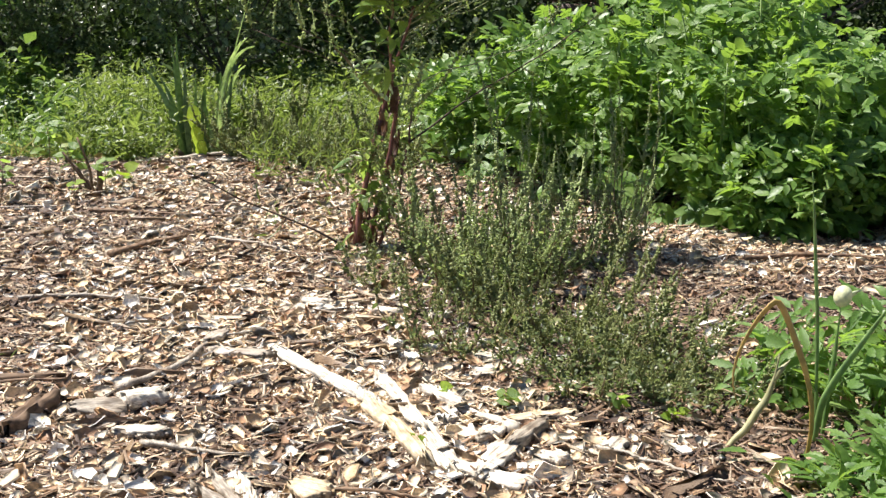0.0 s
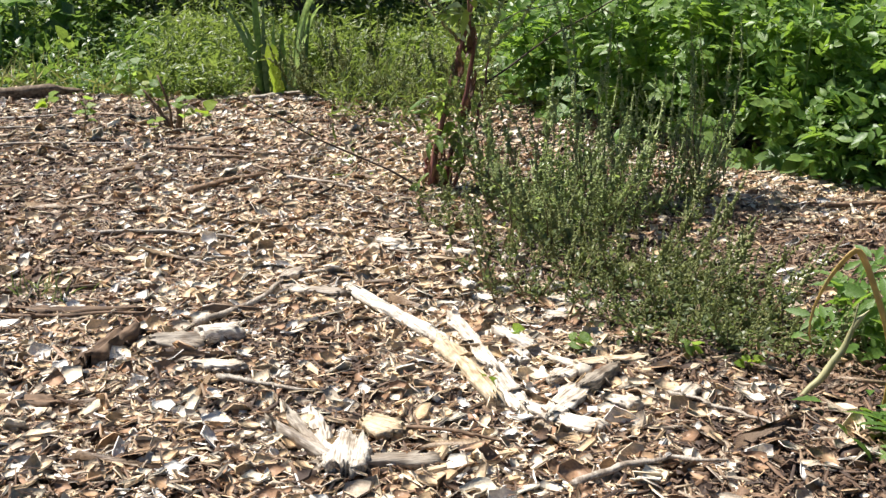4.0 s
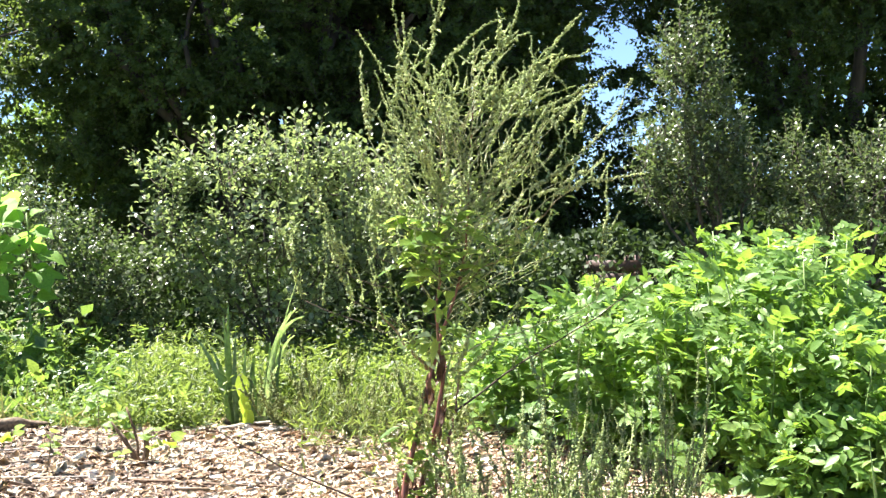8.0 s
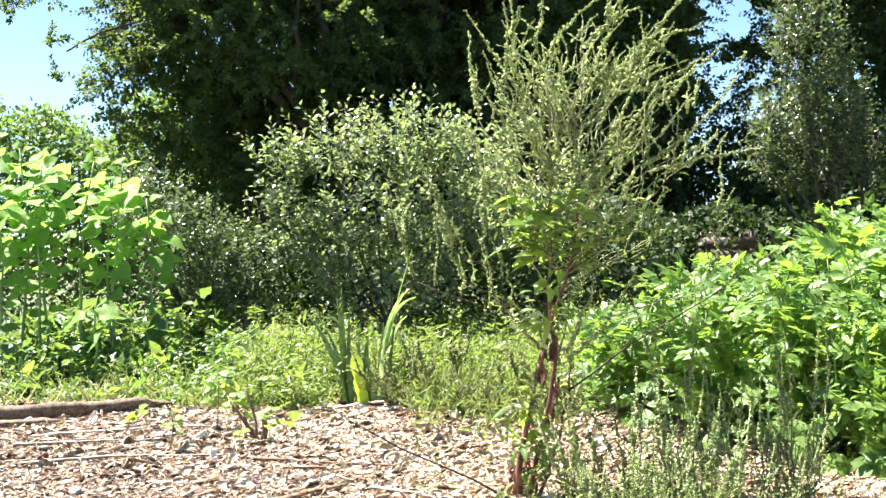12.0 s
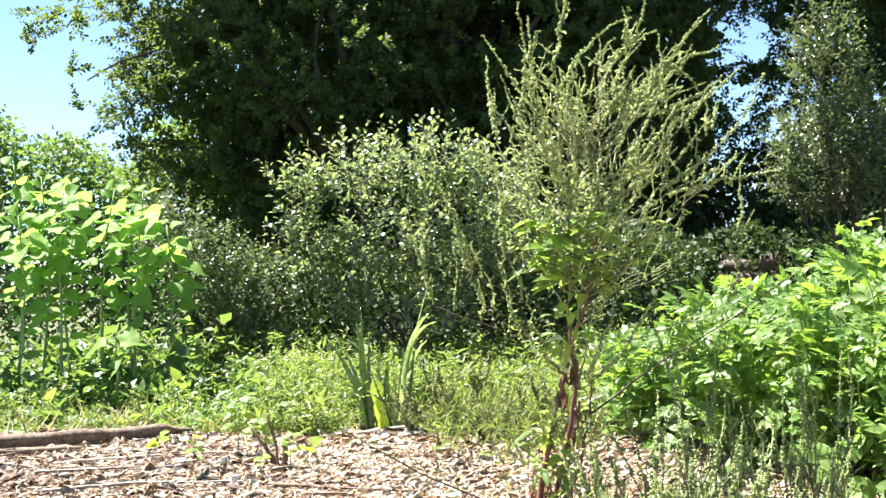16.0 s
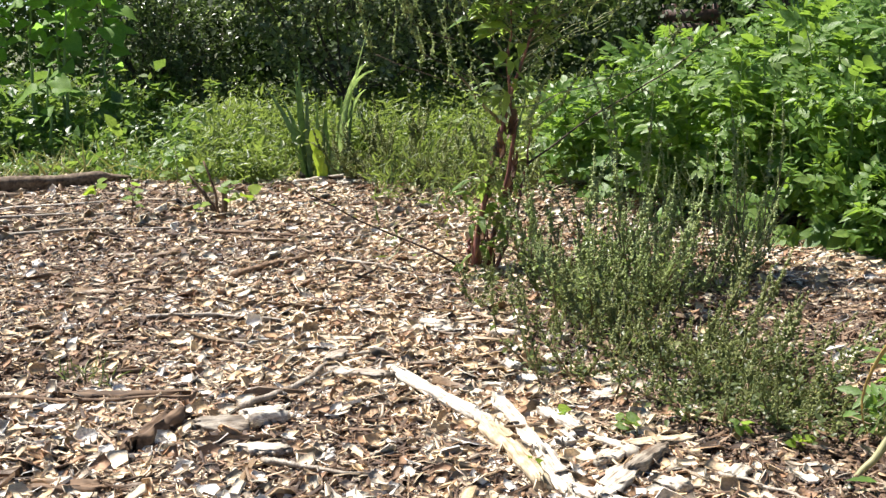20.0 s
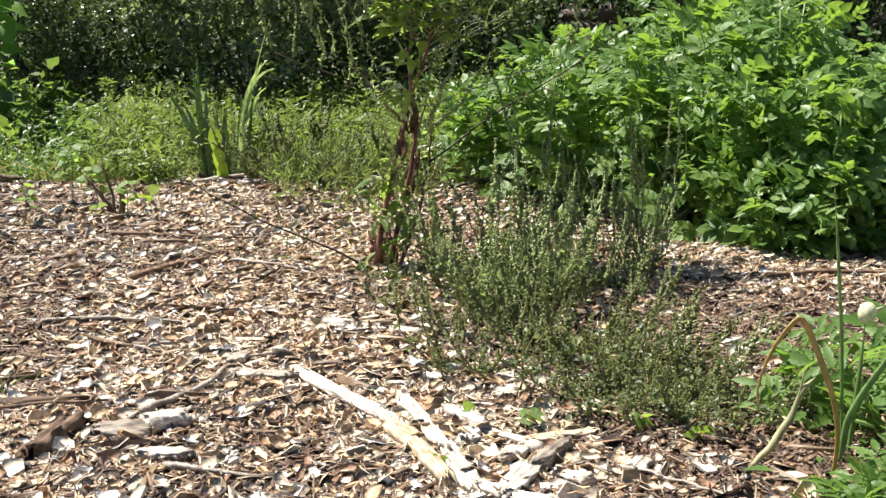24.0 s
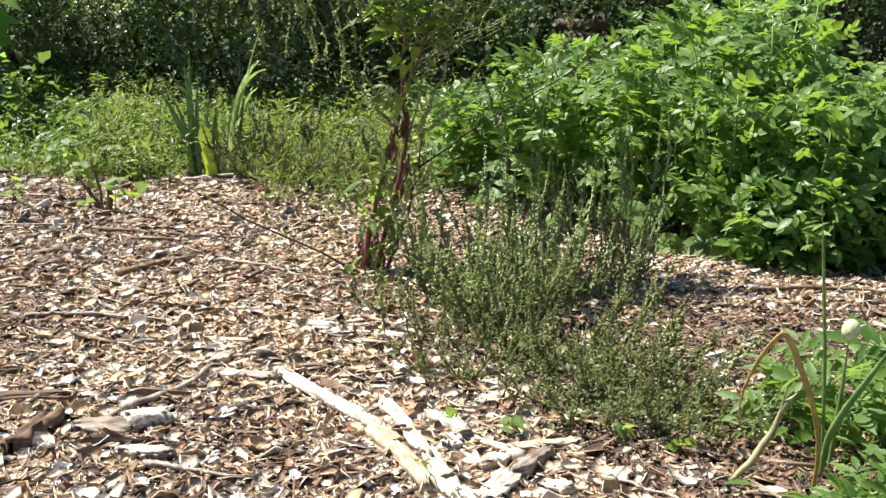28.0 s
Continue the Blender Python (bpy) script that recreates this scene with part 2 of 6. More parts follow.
def mesh_of(name, verts, tris, mat, smooth=False):
    me = bpy.data.meshes.new(name)
    verts, tris = np.asarray(verts, np.float32), np.asarray(tris, np.int32)
    me.vertices.add(len(verts))
    me.vertices.foreach_set("co", verts.ravel())
    me.loops.add(tris.size)
    me.loops.foreach_set("vertex_index", tris.ravel())
    me.polygons.add(len(tris))
    me.polygons.foreach_set("loop_start", np.arange(0, tris.size, 3, dtype=np.int32))
    if smooth:
        me.polygons.foreach_set("use_smooth", np.ones(len(tris), bool))
    me.update(calc_edges=True)
    me.validate()
    me.materials.append(mat)
    return me


def thing(name, at, label, category, group="", kind=""):
    ob = new(name)
    ob.location = at
    ob.empty_display_size = 0.05
    return tagged(ob, label, category, group, kind)


def part(name, me, parent, label="", m=None, kind=""):
    ob = new(name, me)
    ob.parent = parent
    if m is not None:
        ob.matrix_basis = m
    return tagged(ob, label, "", "", kind)


def joined(pieces):
    vs, fs, k = [], [], 0
    for v, f in pieces:
        vs.append(v)
        fs.append(np.asarray(f) + k)
        k += len(v)
    return np.concatenate(vs), np.concatenate(fs)


def tube(points, radii, sides=6, flat=1.0, facing=None):
    """A tapered tube along points; flat below 1 squeezes it."""
    p = np.asarray(points, float)
    n = len(p)
    d = unit(np.gradient(p, axis=0))
    ref = np.tile([0.31, 0.17, 0.93], (n, 1))
    ref[np.abs((d * ref).sum(1)) > 0.93] = [0.93, 0.2, 0.3]
    if facing is not None:
        ref = np.tile(np.asarray(facing, float), (n, 1))
    a = unit(np.cross(d, ref))
    b = np.cross(d, a)
    ang = np.arange(sides) * 2 * np.pi / sides
    r = np.broadcast_to(np.asarray(radii, float), (n,))
    ring = a[:, None] * np.cos(ang)[None, :, None] + b[:, None] * (flat * np.sin(ang))[None, :, None]
    v = (p[:, None] + ring * r[:, None, None]).reshape(-1, 3)
    f = []
    for i in range(n - 1):
        for j in range(sides):
            q, w = i * sides + j, i * sides + (j + 1) % sides
            f += [(q, w, w + sides), (q, w + sides, q + sides)]
    for j in range(1, sides - 1):
        f += [(0, j + 1, j), ((n - 1) * sides, (n - 1) * sides + j, (n - 1) * sides + j + 1)]
    return v, np.array(f)


def bend(a, b, sag=(0, 0, 0), n=8, wob=0.0, rng=RNG):
    """Points from a to b bowed by sag, with a little waywardness."""
    t = np.linspace(0, 1, n)[:, None]
    p = np.asarray(a) * (1 - t) + np.asarray(b) * t + np.asarray(sag) * (4 * t * (1 - t))
    if wob:
        p[1:-1] += rng.normal(0, wob, (n - 2, 3))
    return p


# Leaf shapes: x across, y along, z up; length 1
def outline_leaf(rows, droop=0.15, fold=0.12):
    """rows of (y, half width): a folded, drooping blade with a midrib."""
    v, f = [(0, 0, 0)], []
    for y, w in rows:
        z = -droop * y * y
        v += [(-w, y, z + fold * w), (0, y, z), (w, y, z + fold * w)]
    v.append((0, 1, -droop))
    f += [(0, 2, 1), (0, 3, 2)]
    for i in range(len(rows) - 1):
        a = 1 + 3 * i
        f += [(a, a + 1, a + 4), (a, a + 4, a + 3), (a + 1, a + 2, a + 5), (a + 1, a + 5, a + 4)]
    a, t = 1 + 3 * (len(rows) - 1), len(v) - 1
    f += [(a, a + 1, t), (a + 1, a + 2, t)]
    return np.array(v, float), np.array(f)


STEMLET = (np.array([(0, 0, 0), (-0.3, 0.45, 0.002), (0.3, 0.45, 0.002), (0, 1, 0)], float), np.array([(0, 3, 1), (0, 2, 3)]))
RHOMB = (np.array([(0, 0, 0), (-0.3, 0.45, 0.07), (0.3, 0.45, 0.07), (0, 1, -0.08)], float), np.array([(0, 3, 1), (0, 2, 3)]))
OVATE = outline_leaf([(0.22, 0.24), (0.5, 0.33), (0.8, 0.17)], 0.2, 0.25)
LEAFLET = outline_leaf([(0.09, 0.17), (0.27, 0.31), (0.5, 0.33), (0.74, 0.21), (0.9, 0.08)], 0.14, 0.22)
LANCE = outline_leaf([(0.25, 0.1), (0.5, 0.13), (0.8, 0.07)], 0.35, 0.3)
HEART = outline_leaf([(-0.06, 0.26), (0.04, 0.45), (0.16, 0.47), (0.22, 0.52), (0.38, 0.46), (0.44, 0.49), (0.6, 0.35), (0.65, 0.36), (0.82, 0.16)], 0.22, 0.16)


def cloud(shape, at, along, normal, size, wide=1.0):
    """Many copies of a leaf shape as one set of vertices and triangles."""
    tv, tf = shape
    at, n = np.asarray(at, float), len(at)
    y = unit(along)
    x = unit(np.cross(y, normal))
    z = np.cross(x, y)
    s = np.broadcast_to(np.asarray(size, float), (n,))[:, None, None]
    w = np.broadcast_to(np.asarray(wide, float), (n,))[:, None, None]
    v = at[:, None] + s * (tv[None, :, :1] * w * x[:, None] + tv[None, :, 1:2] * y[:, None] + tv[None, :, 2:] * z[:, None])
    f = tf[None] + (np.arange(n) * len(tv))[:, None, None]
    return v.reshape(-1, 3), f.reshape(-1, 3)


def basis(at, along, normal, size=1.0):
    y = Vector(along).normalized()
    x = y.cross(Vector(normal)).normalized()
    z = x.cross(y)
    m = Matrix((x, y, z)).transposed().to_4x4()
    m.translation = at
    return m @ Matrix.Scale(size, 4)


def ball(n, rng=RNG):
    return unit(rng.normal(size=(n, 3)))


def mound(x, y):
    """The height of the mulch."""
    return 0.014 * np.sin(1.3 * x + 0.7) * np.sin(0.9 * y + 0.4) + 0.009 * np.sin(3.1 * x + 1.7 * y) + 0.007 * np.sin(5.3 * y - 4.1 * x)


# ---------------------------------------------------------------- ground
def sheet(xs, ys, height):
    gx, gy = np.meshgrid(xs, ys)
    v = np.stack([gx, gy, height(gx, gy)], -1).reshape(-1, 3)
    w = len(xs)
    i = (np.arange(len(ys) - 1)[:, None] * w + np.arange(w - 1)[None]).ravel()
    return v, np.concatenate([np.stack([i, i + 1, i + w + 1], 1), np.stack([i, i + w + 1, i + w], 1)])


near = np.linspace(-14, 30, 89)
xs = np.concatenate([[-900, -300, -100, -40], near - 8, [40, 100, 300, 900]])
ys = np.concatenate([[-900, -300, -100, -40], near, [60, 120, 300, 900]])
ground_mesh = mesh_of("ground", *sheet(xs, ys, lambda x, y: -0.10 + 0.03 * np.sin(0.8 * x) * np.sin(0.7 * y)), M_GROUND, True)
tagged(new("ground", ground_mesh), "dark garden soil with thin green growth", "ground", kind="structure")


def bed_edge(x):
    return 8.55 + 0.18 * np.sin(1.7 * x + 0.5) + 0.1 * np.sin(4.3 * x)


def bed_height(x, y):
    e = np.clip((bed_edge(x) + 0.25 - y) / 0.35, 0, 1)
    return mound(x, y) * e - 0.14 * (1 - e) - 0.012


bx, by = np.linspace(-7, 7.5, 150), np.linspace(-4, 9.2, 140)
bed = tagged(new("mulch_bed", mesh_of("mulch_bed", *sheet(bx, by, bed_height), M_MULCH, True)),
             "garden bed covered with pale brown wood chip mulch", "ground", kind="structure")


# ---------------------------------------------------------------- spiky weeds
def spike_meshes(mat, count, length, bead, name, forks=0):
    """Seed spikes: a thin stalk set with small knobbly clusters, with shorter forks below."""
    out = []
    octa = np.array([(1, 0, -0.7), (-1, 0, -0.7), (0, 1, 0.7), (0, -1, 0.7)], float)
    tri = np.array([(0, 2, 3), (0, 1, 2), (1, 3, 2), (0, 3, 1)])
    for k in range(count):
        bow = RNG.uniform(-0.12, 0.12, 2)
        arms = [(np.zeros(3), np.array([bow[0], bow[1], 1.0]), 1.0)]
        for q in range(forks):
            th, low = RNG.uniform(0, 6.28), RNG.uniform(0.05, 0.35)
            arms.append((np.array([bow[0] * low * low, bow[1] * low * low, low]) * length, np.array([0.55 * math.cos(th), 0.55 * math.sin(th), 0.85]), RNG.uniform(0.35, 0.65)))
        pieces = []
        for foot, to, share in arms:
            n = int(length * share / bead * 2.1)
            t = np.sort(RNG.uniform(0.02, 1, n))
            axis = foot + np.stack([to[0] * t * (t if share == 1.0 else 1), to[1] * t * (t if share == 1.0 else 1), to[2] * t], 1) * length * share
            c = axis + RNG.normal(0, 0.55, (n, 3)) * bead * (1.15 - 0.75 * t)[:, None]
            r = bead * RNG.uniform(0.4, 0.85, n) * (1.1 - 0.6 * t)
            v = (c[:, None] + octa[None] * r[:, None, None] * RNG.uniform(0.8, 1.5, (n, 4, 1))).reshape(-1, 3)
            f = (tri[None] + (np.arange(n) * 4)[:, None, None]).reshape(-1, 3)
            tt = np.linspace(0, 1, 5)
            st = tube(foot + np.stack([to[0] * tt * (tt if share == 1.0 else 1), to[1] * tt * (tt if share == 1.0 else 1), to[2] * tt], 1) * length * share, np.linspace(0.002, 0.001, 5), 3)
            pieces.append(tied((v, f), 4, st, 3, np.rint(t * 4).astype(int)))
        out.append(mesh_of(name, *joined(pieces), mat))
    return out


def tied(seeds, per, stalk, sides, ring):
    """Seeds joined to their stalk by short stalklets, as one body."""
    v, f = joined([seeds, stalk])
    a = len(seeds[0]) + ring * sides
    return v, np.concatenate([f, np.stack([a, a + 1, np.arange(len(ring)) * per], 1)])


def upright(at, d, size, spin):
    """A pose whose z axis points along d."""
    q = Vector(d).to_track_quat("Z", "Y").to_matrix().to_4x4()
    q.translation = at
    return q @ Matrix.Rotation(spin, 4, "Z") @ Matrix.Scale(size, 4)


def branch(plant, a, b, sag, r, stem_mat, leaf_mat, spikes, n_spikes, spike_size, leaves, leaf_size, rng, lean=(0, 0, 1), start=0.25, tip=True, name="branch", wild=0.42):
    """One branch with its own seed spikes and small leaves."""
    p = bend(a, b, sag, 9, 0.008, rng)
    ob = part(name, mesh_of(name, *tube(p, np.linspace(r, r * 0.35, 9), 5), stem_mat, True), plant)
    seg = np.linspace(0, 1, 9)
    for k in range(n_spikes):
        t = start + (1 - start) * (k + rng.uniform(0, 1)) / n_spikes
        at = [np.interp(t, seg, p[:, i]) for i in range(3)]
        d = unit(np.asarray(lean) + rng.normal(0, wild, 3) + 0.35 * unit(p[-1] - p[0]))
        part("seed_spike", spikes[rng.integers(len(spikes))], ob, m=upright(at, d, spike_size * rng.uniform(0.55, 1.15) * (1.1 - 0.35 * t), rng.uniform(0, 6.28)))
    if tip:
        part("seed_spike", spikes[rng.integers(len(spikes))], ob, m=upright(p[-1], unit(p[-1] - p[-2] + np.asarray(lean) * 0.03), spike_size * rng.uniform(1.0, 1.5), 0))
    if leaves:
        t = rng.uniform(0.1, 1.0, leaves)
        at = np.stack([np.interp(t, seg, p[:, i]) for i in range(3)], 1) + rng.normal(0, 0.022, (leaves, 3))
        al = ball(leaves, rng) * [1, 1, 0.6] + [0, 0, 0.25]
        part("small_leaves", mesh_of("small_leaves", *cloud(OVATE, at, al, ball(leaves, rng) * 0.6 + [0, 0, 1], leaf_size * rng.uniform(0.5, 1.2, leaves), 0.8), leaf_mat), ob, kind="stuff")
    return p


rng = np.random.default_rng(21)
SPIKES = spike_meshes(M_SPIKE, 10, 0.26, 0.0085, "seed_spike")
SPIKES_DARK = spike_meshes(M_SPIKE_DARK, 14, 0.17, 0.0092, "green_spike", 1)


def lance_leaf_meshes(mat, count, shape=LANCE):
    out = []
    for k in range(count):
        v, f = shape
        v = v.copy()
        v[:, 0] *= rng.uniform(1.0, 1.6)
        v[:, 2] -= rng.uniform(0.05, 0.5) * v[:, 1] ** 2
        v[:, 0] += rng.uniform(-0.12, 0.12) * v[:, 1] ** 2
        v[:, 2] += 0.03 * np.sin(9 * v[:, 1] + k) * np.abs(v[:, 0]) * 6
        out.append(mesh_of("leaf", v, f, mat))
    return out


M_ORLEAF = leaf_material("weed_big_leaves", [(0.0, (0.1, 0.2, 0.04)), (0.8, (0.17, 0.27, 0.06)), (1.0, (0.32, 0.34, 0.08))], (0.42, 0.6, 0.1), 0.5, 0.4, single=True)
OR_LEAVES = lance_leaf_meshes(M_ORLEAF, 6)

# Tall seeding weed with red stems
O = Vector((0.37, 5.3, float(mound(0.37, 5.3)) - 0.02))
orache = thing("tall_weed", O, "tall seeding weed with red stems, grey-green spikes and lance leaves", "plant")
stems = [[(-0.06, -0.03, 0), (-0.02, 0.0, 0.25), (0.03, 0.02, 0.5), (0.08, 0.03, 0.68), (0.14, 0.03, 0.88), (0.22, 0.02, 1.1), (0.24, 0.01, 1.42), (0.26, 0.0, 1.7), (0.27, 0.0, 1.98)],
         [(0.0, 0.03, 0), (0.06, 0.05, 0.25), (0.125, 0.05, 0.5), (0.135, 0.03, 0.7), (0.10, 0.0, 0.95), (0.12, -0.02, 1.25), (0.12, -0.03, 1.6), (0.11, -0.03, 1.9)],
         [(0.04, 0.02, 0), (0.11, 0.03, 0.16), (0.16, 0.04, 0.34), (0.19, 0.05, 0.5), (0.21, 0.05, 0.66)],
         [(-0.08, 0.02, 0), (-0.07, 0.03, 0.12), (-0.05, 0.04, 0.24)],
         [(0.0, -0.02, 0), (0.0, -0.01, 0.1), (0.01, 0.0, 0.2)]]
smooth_stems = []
for k, pts in enumerate(stems):
    pts = np.array(pts)
    t = np.linspace(0, 1, len(pts))
    u = np.linspace(0, 1, 20)
    p = np.stack([np.interp(u, t, pts[:, i]) for i in range(3)], 1)
    p[1:-1] = (p[:-2] + 2 * p[1:-1] + p[2:]) / 4
    p[2:-1] += rng.normal(0, 0.005, (17, 3))
    smooth_stems.append(p)
    w = (0.015, 0.0135, 0.008, 0.012, 0.012)[k]
    part("stem", mesh_of("stem", *tube(p, w * np.linspace(1, 0.12, 20) ** (1.5 if k < 2 else 0.7) * (1 + 0.12 * np.sin(np.arange(20) * 1.7 + k)) + 0.0015, 8), M_REDSTEM, True), orache, "furrowed dark red stem")


def along(p, t):
    return np.array([np.interp(t * (len(p) - 1), np.arange(len(p)), p[:, i]) for i in range(3)])


def stem_at(s, z):
    return along(s, float(np.interp(z, s[:, 2], np.linspace(0, 1, len(s)))))


def strand(parent, pts, width, mat, seed, name="seed_spike"):
    """A long bending seed spike: knots of small seeds strung along a thin stalk."""
    g = np.random.default_rng(seed)
    p = np.asarray(pts, float)
    n = max(6, int(np.linalg.norm(np.diff(p, axis=0), axis=1).sum() / 0.0085))
    t = np.linspace(0.06, 1, n)
    c = np.stack([np.interp(t * (len(p) - 1), np.arange(len(p)), p[:, i]) for i in range(3)], 1)
    k = np.repeat(np.arange(n), 3)
    fade = ((1.05 - 0.5 * t) * (0.4 + 0.85 * np.abs(np.sin(t * n * 0.0085 / 0.027 * np.pi + g.uniform(0, 3)))))[k]
    at = c[k] + ball(len(k), g) * (width * 0.5 * fade)[:, None] * g.uniform(0.5, 1.0, (len(k), 1))
    r = width * 0.36 * fade * g.uniform(0.6, 1.15, len(k))
    v = (at[:, None] + OCTA[None] * r[:, None, None] * g.uniform(0.75, 1.25, (len(k), 6, 1))).reshape(-1, 3)
    f = (OCTA_F[None] + (np.arange(len(k)) * 6)[:, None, None]).reshape(-1, 3)
    m = max(4, n // 6)
    q = g.integers(0, int(n * 0.75), m)
    leaves = cloud(OVATE, c[q], ball(m, g) + [0, 0, 0.2], ball(m, g) * 0.6 + [0, 0, 1], g.uniform(0.012, 0.03, m), 0.8)
    body = tied((v, f), 6, tube(p, np.linspace(0.0028, 0.0012, len(p)), 4), 4, np.rint(t[k] * (len(p) - 1)).astype(int))
    return part(name, mesh_of(name, *joined([body, leaves]), mat), parent)


OCTA = np.array([(1, 0, 0), (-1, 0, 0), (0, 1, 0), (0, -1, 0), (0, 0, 1), (0, 0, -1)], float)
OCTA_F = np.array([(0, 2, 4), (2, 1, 4), (1, 3, 4), (3, 0, 4), (2, 0, 5), (1, 2, 5), (3, 1, 5), (0, 3, 5)])

# long free spikes that stand out of the crown: start and end (across, up), and how far each bows to the side and up
LONG_A = [(-0.2, 1.72, -0.24, 2.13, -0.01, 0.0), (-0.08, 1.85, -0.10, 2.33, 0.01, 0.0), (-0.04, 1.9, -0.05, 2.30, 0.0, 0.0), (0.05, 1.95, 0.14, 2.43, -0.02, 0.0), (0.06, 1.9, 0.43, 2.30, -0.04, 0.05),
          (0.32, 1.98, 0.44, 2.34, 0.03, 0.0), (0.24, 2.0, 0.53, 2.22, 0.0, 0.03), (0.22, 1.62, 0.76, 2.30, 0.0, 0.03), (0.28, 1.66, 0.73, 2.26, 0.02, 0.04), (0.36, 1.85, 0.78, 2.12, 0.0, 0.05)]
LONG_B = [(0.4, 1.84, 0.77, 1.96, 0.03, -0.02), (0.52, 2.05, 0.70, 1.92, 0.0, 0.04), (0.5, 1.86, 0.66, 1.67, 0.04, 0.05), (0.5, 1.5, 0.97, 1.99, 0.06, -0.05), (0.55, 1.48, 0.89, 1.67, 0.02, -0.02),
          (0.6, 1.46, 1.04, 1.57, 0.0, 0.02), (0.82, 1.0, 0.92, 1.6, 0.02, 0.0), (-0.18, 1.2, -0.24, 1.7, 0.02, 0.0), (-0.35, 1.15, -0.5, 1.6, 0.02, 0.0), (-0.28, 1.0, -0.4, 1.42, 0.0, 0.0), (-0.5, 1.0, -0.62, 1.42, 0.0, 0.0)]
for k, (x0, z0, x1, z1, bx_, bz_) in enumerate(LONG_A + LONG_B):
    y0, y1 = rng.normal(0, 0.06), rng.normal(0, 0.12)
    s = smooth_stems[0 if x0 > 0.15 else 1]
    low = x0 < 0 and z0 < 1.5
    root = stem_at(s, np.clip(z0 - 0.08 - (0.35 if low else 0.9) * abs(x0 - 0.2), 0.75, 1.9))
    ob = part("branch", mesh_of("branch", *tube(bend(root, (x0, y0, z0), (0, 0, 0.02 if low else -0.04), 7, 0.012, rng), np.linspace(0.0022 if low else 0.004, 0.0018, 7), 5), M_DARKTWIG if low else M_PALETWIG, True), orache)
    strand(ob, bend((x0, y0, z0), (x1, y1, z1), (bx_, 0, bz_), 12, 0.007, rng), 0.0205, M_SPIKE, 3000 + k)
    if low:
        for q in range(3):
            a = root + (np.array([x0, y0, z0]) - root) * (0.45 + 0.2 * q) + [0, 0, 0.01]
            strand(ob, bend(a, a + [rng.normal(-0.03, 0.03), rng.normal(0, 0.06), rng.uniform(0.12, 0.34)], (0.01, 0, 0), 7, 0.006, rng), 0.014, M_SPIKE, 3400 + 6 * k + q)
    # side spikes on the long one
    for q in range(4):
        t = rng.uniform(0.0, 0.6)
        a = np.array([x0, y0, z0]) * (1 - t) + np.array([x1, y1, z1]) * t
        strand(ob, bend(a, a + [rng.normal(0.03, 0.05), rng.normal(0, 0.05), rng.uniform(0.06, 0.16)], (0, 0, 0), 6, 0.005, rng), 0.015, M_SPIKE, 3200 + 4 * k + q)
# the body of the crown: side branches with shorter spikes, open enough to see through
for k in range(26):
    s = smooth_stems[k % 2]
    t = 0.7 + 0.3 * ((k * 0.618) % 1)
    a = along(s, t)
    az = k * 2.4 + rng.normal(0, 0.35)
    side = np.array([math.cos(az), 0.9 * math.sin(az), 0])
    reach = rng.uniform(0.12, 0.5) * (1.1 if side[0] > 0 else 1.0)
    b = a + side * reach + [0.02, 0, reach * rng.uniform(0.35, 1.2)]
    b[2] = min(b[2], 2.0 - 0.25 * abs(b[0] - 0.2))
    branch(orache, a, b, -0.12 * side * reach + [0, 0, -0.02], 0.0035, M_PALETWIG, M_SMALL, SPIKES, 3 + int(reach * 8), 0.8, 10, 0.036, rng, lean=(0.1 + 0.4 * side[0], 0.3 * side[1], 1))
for k in range(50):
    u = rng.uniform(0, 1)
    az = k * 2.4 + rng.normal(0, 0.3)
    r0 = rng.uniform(0.03, 0.34)
    z0 = 1.4 + 0.5 * u
    a = np.array([0.2 + r0 * math.cos(az) * (1.3 if math.cos(az) > 0 else 1.15), r0 * math.sin(az) * 0.9, z0])
    L = rng.uniform(0.14, 0.34)
    d = unit(np.array([0.45 * math.cos(az) + 0.12, 0.4 * math.sin(az), 1.0]) + rng.normal(0, 0.38, 3))
    root = stem_at(smooth_stems[k % 2], np.clip(z0 - 0.03 - r0 * rng.uniform(0.4, 1.1), 1.1, 1.9))
    ob = part("branch", mesh_of("branch", *tube(bend(root, a, (0, 0, -0.03), 6, 0.005, rng), np.linspace(0.003, 0.002, 6), 4), M_PALETWIG, True), orache)
    strand(ob, bend(a, a + d * L, (rng.normal(0.01, 0.035), 0, 0), 8, 0.008, rng), rng.uniform(0.011, 0.016), M_SPIKE, 3600 + k)
